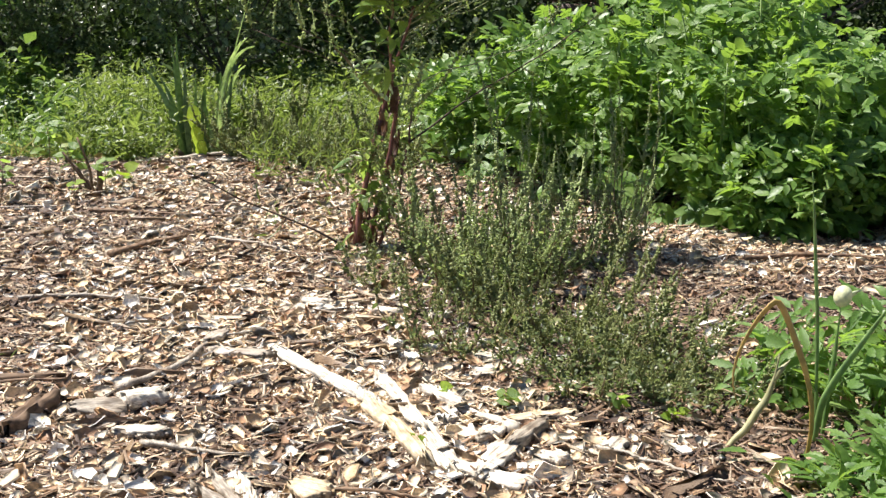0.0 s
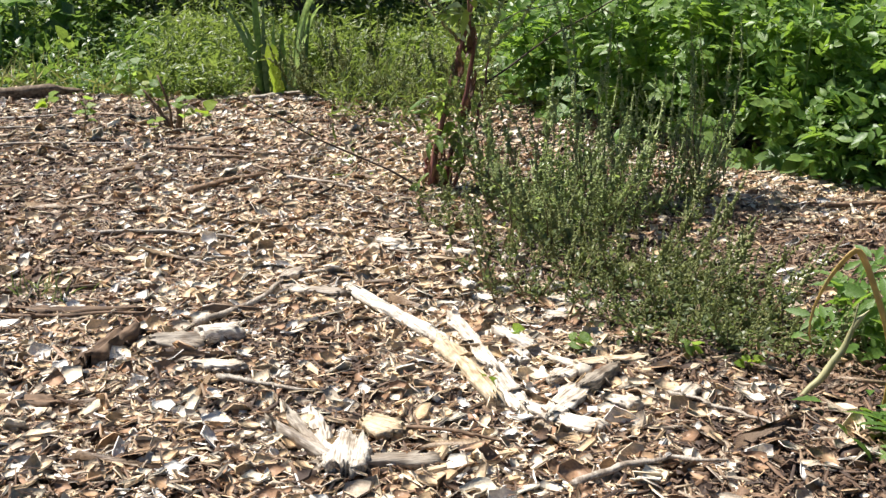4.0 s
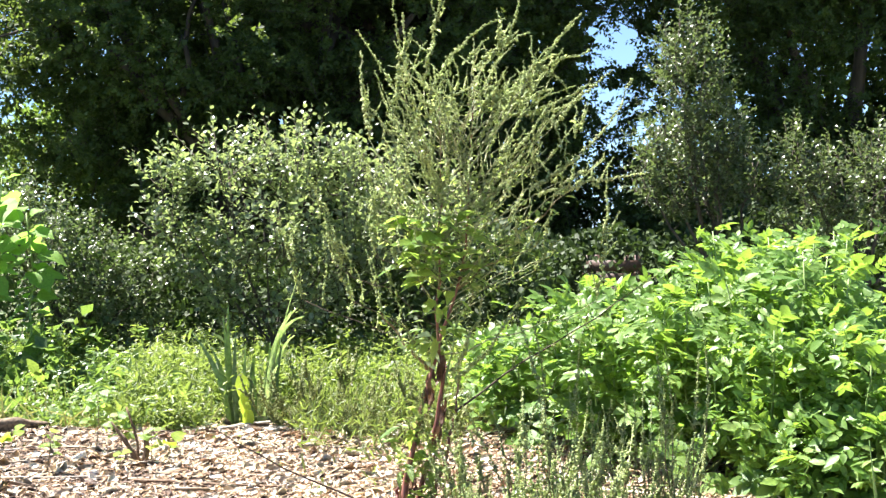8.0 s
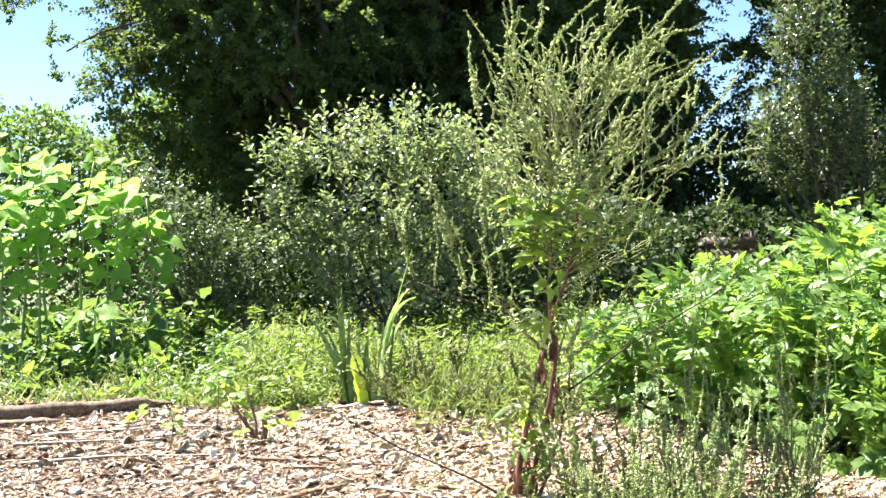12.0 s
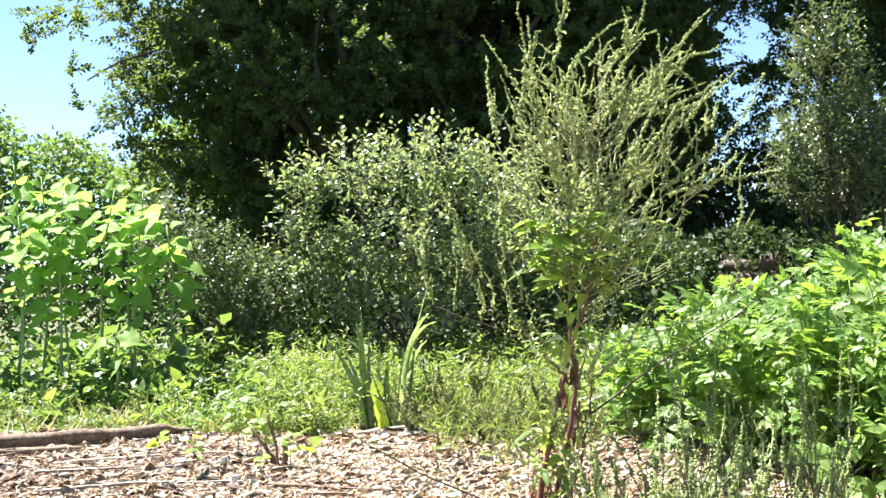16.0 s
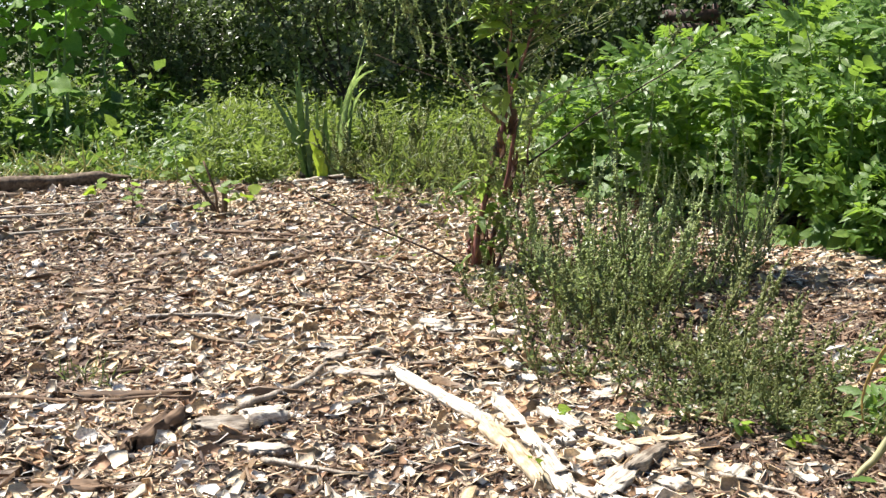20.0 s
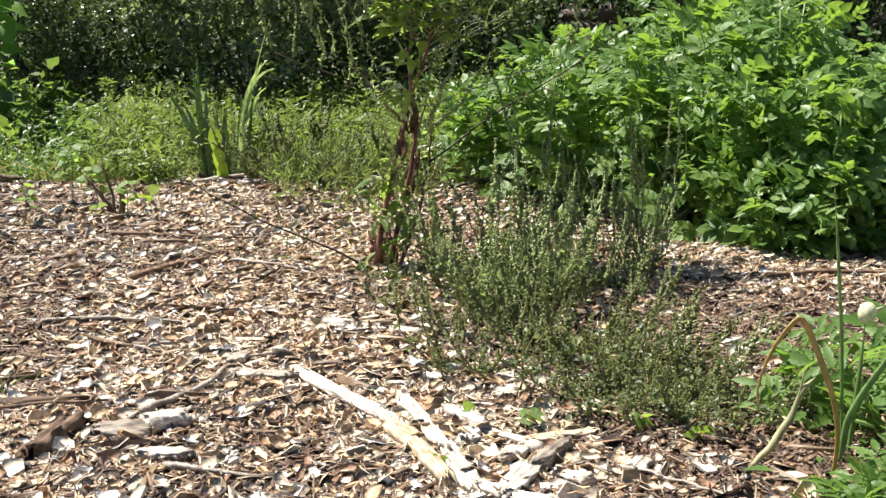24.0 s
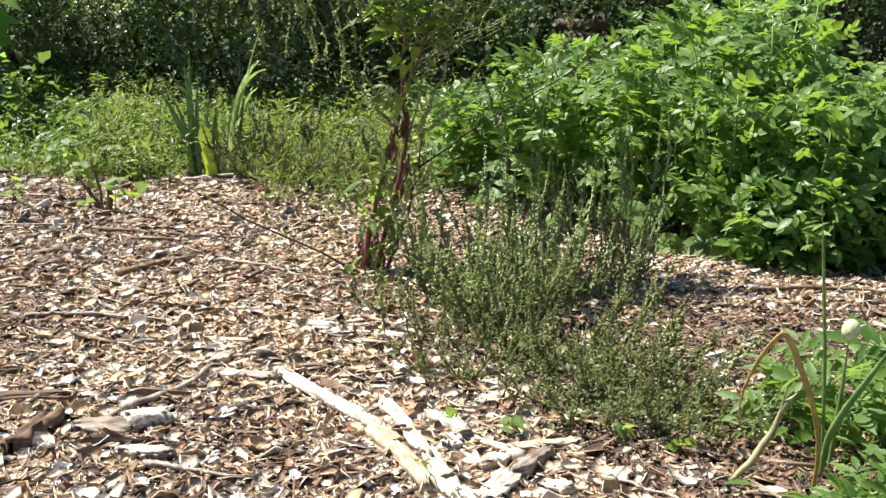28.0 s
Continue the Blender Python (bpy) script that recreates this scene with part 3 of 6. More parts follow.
for k in range(44):
    az = k * 2.4 + rng.normal(0, 0.3)
    r0 = rng.uniform(0.12, 0.42)
    z0 = rng.uniform(1.12, 1.62)
    a = np.array([0.2 + r0 * math.cos(az) * (1.25 if math.cos(az) > 0 else 1.1), r0 * math.sin(az) * 0.8, z0])
    root = stem_at(smooth_stems[k % 2], np.clip(z0 - 0.05 - r0 * rng.uniform(0.3, 0.7), 0.85, 1.7))
    twig = bend(root, a, (0, 0, 0.02), 6, 0.006, rng)
    ob = part("branch", mesh_of("branch", *tube(twig, np.linspace(0.003, 0.0018, 6), 4), M_PALETWIG, True), orache)
    n = 16
    t = rng.uniform(0.2, 1, n)
    at = np.stack([np.interp(t * 5, np.arange(6), twig[:, i]) for i in range(3)], 1) + rng.normal(0, 0.02, (n, 3))
    part("small_leaves", mesh_of("small_leaves", *cloud(OVATE, at, ball(n, rng) + [0, 0, 0.3], ball(n, rng) * 0.6 + [0, 0, 1], rng.uniform(0.018, 0.042, n), 0.7), M_SMALL), ob, kind="stuff")
    d = unit(np.array([0.3 * math.cos(az), 0.3 * math.sin(az), 1.0]) + rng.normal(0, 0.25, 3))
    strand(ob, bend(a, a + d * rng.uniform(0.15, 0.36), (rng.normal(0, 0.03), 0, 0), 8, 0.008, rng), rng.uniform(0.011, 0.016), M_SPIKE, 4100 + k)
# low side branches
branch(orache, (-0.04, -0.1, 0.02), (-0.87, -0.1, 0.45), (0, 0, -0.015), 0.0065, M_DARKTWIG, M_SMALL, SPIKES, 4, 0.25, 22, 0.026, rng, name="low_branch")
branch(orache, (0.195, 0.04, 0.5), (1.03, 0.0, 1.06), (0, 0, 0.012), 0.0055, M_DARKTWIG, M_SMALL, SPIKES_DARK, 12, 0.55, 50, 0.032, rng, lean=(0.2, -0.2, 0.3), name="low_branch", wild=0.9)
branch(orache, (0.06, 0.0, 0.69), (-0.15, -0.02, 0.95), (0, 0, -0.01), 0.009, M_BROWNSTEM, M_SMALL, SPIKES, 2, 0.4, 26, 0.05, rng, name="low_branch")
branch(orache, (0.15, 0.03, 0.62), (0.28, -0.02, 1.12), (-0.02, 0, 0.0), 0.006, M_GREENSTEM, M_SMALL, SPIKES, 5, 0.6, 20, 0.04, rng, name="low_branch")
branch(orache, (0.22, 0.0, 1.13), (0.72, 0.03, 1.5), (0, 0, -0.02), 0.0055, M_BROWNSTEM, M_SMALL, SPIKES, 9, 0.8, 60, 0.05, rng, name="low_branch")
branch(orache, (0.2, 0.0, 1.05), (0.5, -0.08, 1.22), (0, 0, 0.03), 0.004, M_BROWNSTEM, M_SMALL, SPIKES, 4, 0.5, 50, 0.055, rng, name="low_branch")
strand(orache, bend((0.17, 0.02, 0.62), (0.5, -0.03, 1.06), (0.03, 0, -0.02), 10, 0.006, rng), 0.024, M_SPIKE, 3900)
strand(orache, bend((0.16, 0.0, 0.66), (0.3, -0.05, 1.0), (0.02, 0, 0), 9, 0.006, rng), 0.022, M_SPIKE, 3901)
for k in range(20):
    s = smooth_stems[k % 3]
    a = along(s, rng.uniform(0.02, 0.45) if k % 3 < 2 else rng.uniform(0.1, 0.95))
    az = rng.uniform(0, 6.28)
    L = rng.uniform(0.05, 0.2)
    branch(orache, a, a + np.array([math.cos(az) * L, math.sin(az) * L, L * rng.uniform(0.3, 1.4)]), (0, 0, 0), 0.003, M_GREENSTEM, M_SMALL, SPIKES_DARK, 2, 0.5, 14, 0.05, rng, name="side_shoot")
PALE_LEAVES = lance_leaf_meshes(M_BLADE, 3)
for k in range(7):
    az = rng.uniform(2.2, 5.6)
    part("leaf", PALE_LEAVES[k % 3], orache, "pale bleached leaf", basis((0.06 + rng.normal(0, 0.03), -0.04, 0.8 + rng.normal(0, 0.06)), (math.cos(az) * 0.7, -0.5, math.sin(az) * 0.8), (0.2, -1, 0.5), rng.uniform(0.04, 0.065)))
for k in range(120):
    s = smooth_stems[k % 2]
    high = k % 5 > 1
    z = rng.uniform(1.06, 1.34) if high else rng.uniform(0.05, 0.5) if k % 5 == 0 else rng.uniform(0.78, 1.06)
    az = rng.uniform(0, 6.28)
    at = stem_at(s, z) + [0.05 * math.cos(az) - (0.08 if high else 0.02), -0.03 - 0.08 * abs(math.sin(az)), 0.02]
    part("leaf", OR_LEAVES[k % 6], orache, m=basis(at, (math.cos(az), math.sin(az), rng.uniform(0.0, 0.9) if high else rng.uniform(-0.5, 0.5)), (rng.normal(0, 0.4), -0.3, 1), rng.uniform(0.1, 0.19) if high else rng.uniform(0.06, 0.13)))
DRY_LEAVES = lance_leaf_meshes(M_WITHERED, 4)
for k in range(42):
    az = rng.uniform(0, 6.28)
    z = rng.uniform(0.5, 0.78) if k % 3 else rng.uniform(0.08, 0.45)
    part("dry_leaf", DRY_LEAVES[k % 4], orache, "withered brown leaf", basis(stem_at(smooth_stems[k % 2], z) + [0.02 * math.cos(az), 0.02 * math.sin(az), 0.0], (math.cos(az) * 0.3, math.sin(az) * 0.3, -0.9), (math.cos(az), math.sin(az), 0.3), rng.uniform(0.06, 0.13)))


def low_weed(at, label, spread_x, spread_y, height, stems_n, per, lean, seed, shift=(0, 0), size=1.0, wild=0.42, leaves=38, spikes=SPIKES_DARK, leaf_mat=None):
    """A sprawling weed: many thin upright spikes on spreading stems."""
    g = np.random.default_rng(seed)
    root = Vector((at[0], at[1], float(mound(*at)) - 0.015))
    plant = thing("sprawling_weed", root, label, "plant", "sprawling weeds")
    for k in range(stems_n):
        az = 6.28 * k / stems_n + g.normal(0, 0.25)
        q = math.sqrt(g.uniform(0.03, 1))
        b = np.array([shift[0] + math.cos(az) * spread_x * q, shift[1] + math.sin(az) * spread_y * q, height * g.uniform(0.3, 0.85) * (1.08 - 0.4 * q)])
        branch(plant, (g.normal(0, 0.02), g.normal(0, 0.02), 0.0), b, (b[0] * 0.1, b[1] * 0.1, -0.1 * height), 0.005, M_BROWNSTEM, leaf_mat or M_SMALL_DARK, spikes, per, size, leaves, 0.024, g, lean=lean, start=0.12, wild=wild)
    return plant


M_SMALL_DARK = leaf_material("dull_small_leaves", [(0.0, (0.07, 0.1, 0.035)), (0.7, (0.12, 0.15, 0.05)), (1.0, (0.22, 0.23, 0.09))], (0.24, 0.32, 0.08), 0.38, 0.45)
DARK = "dull green sprawling weed with many thin seed spikes"
# Lighter copies for the back weeds; front weeds hold some shade in their colour
SPIKES_LIT = []
for me in SPIKES_DARK:
    SPIKES_LIT.append(me.copy())
    SPIKES_LIT[-1].materials[0] = M_SPIKE
SPARSE = "thin sparse sprawling weed with dark stems and few leaves"
low_weed((0.47, 3.62), SPARSE, 0.24, 0.26, 0.34, 7, 4, (0, 0, 1), 5, (-0.05, -0.05), 0.5, 0.8, 22)
low_weed((0.6, 3.5), SPARSE, 0.22, 0.3, 0.36, 7, 5, (0, 0, 1), 24, (0, -0.05), 0.55, 0.7, 26)
low_weed((0.55, 4.05), SPARSE, 0.24, 0.26, 0.36, 8, 5, (0, 0, 1), 21, size=0.7, wild=0.5, leaves=24)
low_weed((0.9, 3.72), DARK, 0.44, 0.48, 0.38, 20, 9, (0, 0, 1), 6, (0.02, 0.0), 0.8, 0.5, 45)
low_weed((0.86, 3.2), DARK, 0.32, 0.26, 0.24, 15, 7, (0, 0, 1), 23, (0, 0), 0.5, 0.8, 55)
low_weed((1.08, 3.24), DARK, 0.34, 0.4, 0.25, 27, 9, (0.1, 0, 1), 8, (0.04, -0.02), 0.55, 0.8, 65)
low_weed((0.74, 4.38), DARK, 0.4, 0.38, 0.56, 22, 10, (0, 0, 1), 9, (0.02, 0), 0.95, 0.32, spikes=SPIKES_LIT, leaf_mat=M_SMALL)
low_weed((0.7, 4.75), DARK, 0.3, 0.26, 0.62, 11, 10, (0, 0, 1), 12, size=0.9, wild=0.42, spikes=SPIKES_LIT, leaf_mat=M_SMALL)
low_weed((1.0, 4.6), SPARSE, 0.34, 0.3, 0.82, 8, 9, (0, 0, 1), 25, size=0.85, wild=0.5, leaves=34, spikes=SPIKES_LIT, leaf_mat=M_SMALL)
AIRY = "thin open weed with pale green drooping seed spikes"
low_weed((1.46, 5.0), AIRY, 0.32, 0.25, 0.8, 9, 8, (0.05, 0, 0.9), 10, size=0.9, spikes=SPIKES, leaf_mat=M_SMALL, leaves=24)
low_weed((1.26, 4.75), AIRY, 0.32, 0.25, 0.66, 8, 8, (0.05, 0, 0.9), 22, size=0.8, spikes=SPIKES, leaf_mat=M_SMALL, leaves=24)
low_weed((1.02, 5.15), AIRY, 0.36, 0.25, 0.82, 10, 8, (0.0, 0, 0.9), 26, size=0.9, spikes=SPIKES, leaf_mat=M_SMALL, leaves=24)
low_weed((0.36, 4.55), "thin sparse weed beside the tall weed", 0.2, 0.25, 0.16, 5, 4, (0, 0, 1), 13, size=0.6, wild=0.9)
low_weed((0.0, 8.2), "pale green weed at the edge of the mulch", 0.5, 0.25, 0.45, 12, 10, (0, 0, 1), 11, size=1.2)
low_weed((0.2, 7.7), "pale green weed at the edge of the mulch", 0.3, 0.25, 0.3, 8, 9, (0, 0, 1), 15, size=1.0, wild=0.6)
low_weed((0.6, 7.5), "pale green weed at the edge of the mulch", 0.35, 0.25, 0.34, 8, 9, (0, 0, 1), 16, size=1.0, wild=0.6)
low_weed((-0.25, 8.25), "pale green weed at the edge of the mulch", 0.35, 0.2, 0.4, 8, 9, (0, 0, 1), 17, size=1.0, wild=0.6)
low_weed((0.34, 5.05), "small green sprouts at the foot of the tall weed", 0.12, 0.1, 0.12, 5, 4, (0, 0, 1), 18, size=0.45, wild=0.8)
low_weed((0.62, 5.2), "small green sprouts at the foot of the tall weed", 0.16, 0.14, 0.2, 7, 6, (0, 0, 1), 19, size=0.6, wild=0.7)
low_weed((0.75, 8.1), "pale green weed at the edge of the mulch", 0.5, 0.25, 0.5, 10, 10, (0, 0, 1), 14, size=1.2)


# ---------------------------------------------------------------- potato-like bush
def compound_leaf(seed, shape=LEAFLET, wide=0.82, mat=None):
    g = np.random.default_rng(seed)
    pieces = [tube(bend((0, 0, 0), (0, 0.62, -0.1), (0, 0, 0.05), 5), np.linspace(0.012, 0.006, 5), 3)]
    places = [(0.62, 0, 0.52), (0.52, -1, 0.44), (0.52, 1, 0.44), (0.36, -1, 0.4), (0.36, 1, 0.4), (0.2, -1, 0.32), (0.2, 1, 0.32), (0.07, -1, 0.2), (0.07, 1, 0.2)]
    for y, side, s in places[: 7 + 2 * (seed % 2)]:
        ang = side * g.uniform(0.9, 1.25)
        d = np.array([[math.sin(ang), math.cos(ang), g.uniform(-0.25, 0.1)]])
        z = 0.2 * y * (1 - y) - 0.16 * y * y
        pieces.append(cloud(shape, [(0, y, z)], d, [(g.normal(0, 0.2), g.normal(0, 0.2), 1)], [s * g.uniform(0.95, 1.3)], wide))
    return mesh_of("leaf", *joined(pieces), mat or M_POTATO)


def spray(seed):
    """A small divided leaf of five leaflets as one shape."""
    g = np.random.default_rng(seed)
    pieces = []
    for y, side, q in ((0.55, 0, 0.5), (0.42, -1, 0.42), (0.42, 1, 0.42), (0.18, -1, 0.34), (0.18, 1, 0.34)):
        ang = side * g.uniform(0.8, 1.2)
        pieces.append(cloud(LEAFLET, [(0, y, 0.1 * y - 0.2 * y * y)], [(math.sin(ang), math.cos(ang), g.uniform(-0.25, 0.15))], [(g.normal(0, 0.2), g.normal(0, 0.2), 1)], [q * g.uniform(0.95, 1.25)], 0.8))
    pieces.append(tube([(0, 0, 0), (0, 0.3, 0.02), (0, 0.56, -0.01)], [0.012, 0.01, 0.007], 3))
    return joined(pieces)


TOOTHED = outline_leaf([(0.15, 0.1), (0.3, 0.2), (0.36, 0.15), (0.52, 0.21), (0.58, 0.14), (0.75, 0.13), (0.8, 0.08)], 0.25, 0.25)
POTATO_LEAVES = [compound_leaf(k, wide=0.86) for k in range(8)]
POTATO_BROAD = [compound_leaf(k, wide=1.04) for k in range(20, 28)]
TOMATO_LEAVES = [compound_leaf(k, TOOTHED, 0.85) for k in range(11, 19)]


def potato_plant(x, y, h, seed, label="bushy green potato-like plant with divided leaves", wide=0.44, stems_n=11, per=11, size=0.138, group="leafy green bushes", leaves=None, inner_n=380):
    leaves = leaves or POTATO_LEAVES
    g = np.random.default_rng(seed)
    plant = thing("leafy_bush", (x, y, float(mound(x, y)) - 0.02), label, "plant", group)
    inner = []
    for k in range(stems_n):
        az = 6.28 * k / stems_n + g.normal(0, 0.3)
        q = wide * g.uniform(0.35, 1.0)
        top = np.array([math.cos(az) * q, math.sin(az) * q, h * g.uniform(0.72, 0.98)])
        p = bend((math.cos(az) * 0.04, math.sin(az) * 0.04, 0), top, (math.cos(az) * 0.06, math.sin(az) * 0.06, 0.03), 7, 0.01, g)
        part("stem", mesh_of("stem", *tube(p, np.linspace(0.009, 0.004, 7), 5), M_GREENSTEM, True), plant)
        for j in range(per):
            t = 1 - (j / per) * 0.9
            a = np.array([np.interp(t * 6, np.arange(7), p[:, i]) for i in range(3)])
            th = az + j * 2.3 + g.normal(0, 0.4)
            d = np.array([math.cos(th), math.sin(th), g.uniform(0.2, 1.3) if t > 0.75 else g.uniform(-0.55, 0.5)]) + 0.3 * np.array([math.cos(az), math.sin(az), 0])
            kind = POTATO_BROAD if t < 0.6 and leaves is POTATO_LEAVES else leaves
            part("leaf", kind[g.integers(8)], plant, m=basis(a, d, (g.normal(0, 0.45), g.normal(-0.25 if t > 0.75 else -0.65, 0.45), 1), size * g.uniform(0.65, 1.3)))
            inner.append(a)
    for j in range(20 if inner_n > 100 else 3):
        th = g.uniform(0, 6.28)
        a = (math.cos(th) * wide * g.uniform(0.5, 1.0), math.sin(th) * wide * g.uniform(0.5, 1.0), h * g.uniform(0.08, 0.4))
        part("leaf", (POTATO_BROAD if leaves is POTATO_LEAVES else leaves)[g.integers(8)], plant, m=basis(a, (math.cos(th), math.sin(th), g.uniform(-0.6, 0.2)), (g.normal(0, 0.4), g.normal(-0.8, 0.4), 0.9), size * g.uniform(0.8, 1.45)))
    inner = np.array(inner)
    n = inner_n
    c = inner[g.integers(len(inner), size=n)] + g.normal(0, 0.09, (n, 3))
    c[:, 2] = np.clip(np.abs(c[:, 2]) + 0.03, 0, 0.93 * h)
    part("inner_leaves", mesh_of("inner_leaves", *cloud(spray(seed) if n > 100 else TOOTHED, c, ball(n, g) * [1, 1, 0.6] + [0, 0, 0.25], ball(n, g) * 0.5 + [0, -0.55, 1], size * g.uniform(0.6, 1.15, n) * (1 if n > 100 else 0.5), 1.0), M_POTATO_IN), plant, kind="stuff")
    return plant


BUSHES = [(1.28, 8.3, 0.66), (1.36, 7.55, 0.78), (1.62, 6.85, 0.98), (1.92, 7.5, 1.07), (2.02, 6.35, 1.08), (2.2, 5.88, 0.86), (2.42, 7.0, 1.36), (2.52, 6.25, 1.28),
          (2.52, 5.68, 0.9), (2.75, 7.7, 1.44), (2.82, 6.9, 1.42), (2.84, 6.05, 0.96), (2.95, 5.5, 0.52), (3.35, 7.4, 1.05), (3.45, 6.5, 0.76), (3.35, 5.6, 0.72), (3.9, 7.5, 0.85), (4.0, 6.6, 0.72), (3.5, 5.2, 0.36)]
for k, (x, y, h) in enumerate(BUSHES):
    potato_plant(x, y, h, 100 + k)
potato_plant(1.54, 3.05, 0.24, 140, "small divided-leaf plant beside the bent dry leaf", 0.18, 6, 6, 0.15, leaves=TOMATO_LEAVES, inner_n=24)
potato_plant(1.72, 2.82, 0.24, 141, "small divided-leaf plant beside the bent dry leaf", 0.18, 6, 6, 0.15, leaves=TOMATO_LEAVES, inner_n=24)
potato_plant(1.86, 3.05, 0.28, 145, "small divided-leaf plant beside the bent dry leaf", 0.2, 7, 6, 0.16, leaves=TOMATO_LEAVES, inner_n=30)
potato_plant(1.4, 2.92, 0.13, 142, "small divided-leaf plant beside the bent dry leaf", 0.12, 4, 4, 0.15, leaves=TOMATO_LEAVES, inner_n=12)
for k, (x, y, h) in enumerate([(1.42, 2.36, 0.09), (1.58, 2.46, 0.2), (1.3, 2.28, 0.06), (1.74, 2.6, 0.24)]):
    potato_plant(x, y, h, 150 + k, "low divided-leaf plant among the wood chips", 0.13, 6, 5, 0.14, leaves=TOMATO_LEAVES, inner_n=40)
potato_plant(2.62, 5.42, 0.46, 146, wide=0.28, stems_n=7, per=8)
potato_plant(2.22, 6.9, 1.49, 148, "tall pale shoot standing out of the leafy bushes", 0.07, 2, 8, 0.16, inner_n=12)
potato_plant(2.32, 5.58, 0.4, 147, wide=0.26, stems_n=6, per=8)
potato_plant(2.3, 5.4, 0.26, 143, "small divided-leaf plant under the leafy bushes", 0.25, 6, 7, 0.18, leaves=TOMATO_LEAVES, inner_n=60)


# ---------------------------------------------------------------- onion-like plant at the edge of the mulch
M_PALESTEM = stem_material("pale_stem", [(0.3, (0.2, 0.2, 0.085)), (0.7, (0.38, 0.35, 0.17))])
ON = Vector((1.26, 2.56, float(mound(1.26, 2.56)) - 0.01))


def strap(points, half, name, mat, parent, label="", thick=0.3, facing=(0, 1, 0.05)):
    p = np.asarray(points, float)
    t = np.linspace(0, 1, len(p))
    u = np.linspace(0, 1, 22)
    q = np.stack([np.interp(u, t, p[:, i]) for i in range(3)], 1)
    for _ in range(2):
        q[1:-1] = (q[:-2] + 2 * q[1:-1] + q[2:]) / 4
    w = half * (0.7 + 0.5 * np.sin(np.pi * np.clip(u * 1.1, 0, 1))) * (1 - 0.75 * u ** 3)
    return part(name, mesh_of(name, *tube(q, w, 8, thick, facing), mat, True), parent, label)


onion = thing("onion_plant", ON, "onion gone to seed with a bent dry leaf and pale bud", "plant")
strap([(-0.04, -0.02, -0.02), (-0.016, -0.02, 0.105), (-0.037, -0.02, 0.22), (-0.071, -0.01, 0.305), (-0.106, 0.0, 0.395), (-0.124, 0.0, 0.418), (-0.142, 0.0, 0.40), (-0.175, 0.0, 0.364), (-0.223, -0.01, 0.283), (-0.232, -0.02, 0.213), (-0.21, -0.02, 0.165)],
      0.007, "dry_leaf", M_DRYLEAF, onion, "bent dry ochre leaf", 0.35)
strap([(0.10, 0.21, -0.02), (0.087, 0.22, 0.288), (0.064, 0.23, 0.543), (0.048, 0.23, 0.68)], 0.0048, "flower_stalk", M_ONION, onion, "thin upright green stalk", 0.9)
strap([(0.09, 0.16, -0.02), (0.106, 0.17, 0.119), (0.121, 0.18, 0.24), (0.126, 0.18, 0.35)], 0.006, "bud_stalk", M_ONION, onion, "green stalk", 0.9)
strap([(0.05, 0.12, -0.02), (0.068, 0.13, 0.107), (0.108, 0.13, 0.181), (0.19, 0.13, 0.30), (0.26, 0.13, 0.40)], 0.0095, "green_leaf", M_ONION, onion, "green tubular leaf", 0.5)
strap([(-0.215, 0.08, -0.02), (-0.165, 0.11, 0.03), (-0.135, 0.11, 0.05), (-0.105, 0.12, 0.095), (-0.075, 0.13, 0.125), (-0.063, 0.13, 0.165), (-0.057, 0.13, 0.187), (-0.05, 0.13, 0.24)], 0.009, "old_stalk", M_PALESTEM, onion, "thick pale knobbly stalk", 0.9)
strap([(-0.06, 0.13, 0.17), (-0.045, 0.13, 0.2), (-0.02, 0.13, 0.225)], 0.007, "old_stalk", M_PALESTEM, onion, "thick pale knobbly stalk", 0.9)
uu, vv = np.meshgrid(np.linspace(0, np.pi, 9), np.linspace(0, 2 * np.pi, 12, endpoint=False), indexing="ij")
rad = 0.019 * (1 + 0.12 * np.cos(uu))
bud_v = np.stack([rad * np.sin(uu) * np.cos(vv), rad * np.sin(uu) * np.sin(vv), -1.25 * rad * np.cos(uu)], -1).reshape(-1, 3)
bud_f = []
for i in range(8):
    for j in range(12):
        a, b = i * 12 + j, i * 12 + (j + 1) % 12
        bud_f += [(a, b, b + 12), (a, b + 12, a + 12)]
part("bud", mesh_of("bud", bud_v, bud_f, M_BUD, True), onion, "pale cream flower bud", pose(0.13, 0.18, 0.375, 0, 12, 0) @ Matrix.Scale(1.2, 4))
strap([(0.133, 0.175, 0.372), (0.15, 0.17, 0.38), (0.172, 0.165, 0.392)], 0.006, "bud_sheath", M_BUD, onion, "papery pointed sheath", 0.4)
strap([(0.0, -0.06, 0.01), (-0.06, -0.1, 0.02), (-0.13, -0.1, 0.015), (-0.17, -0.11, 0.0)], 0.013, "fallen_leaf", M_DRYLEAF, onion, "dry leaf lying on the mulch", 0.25)


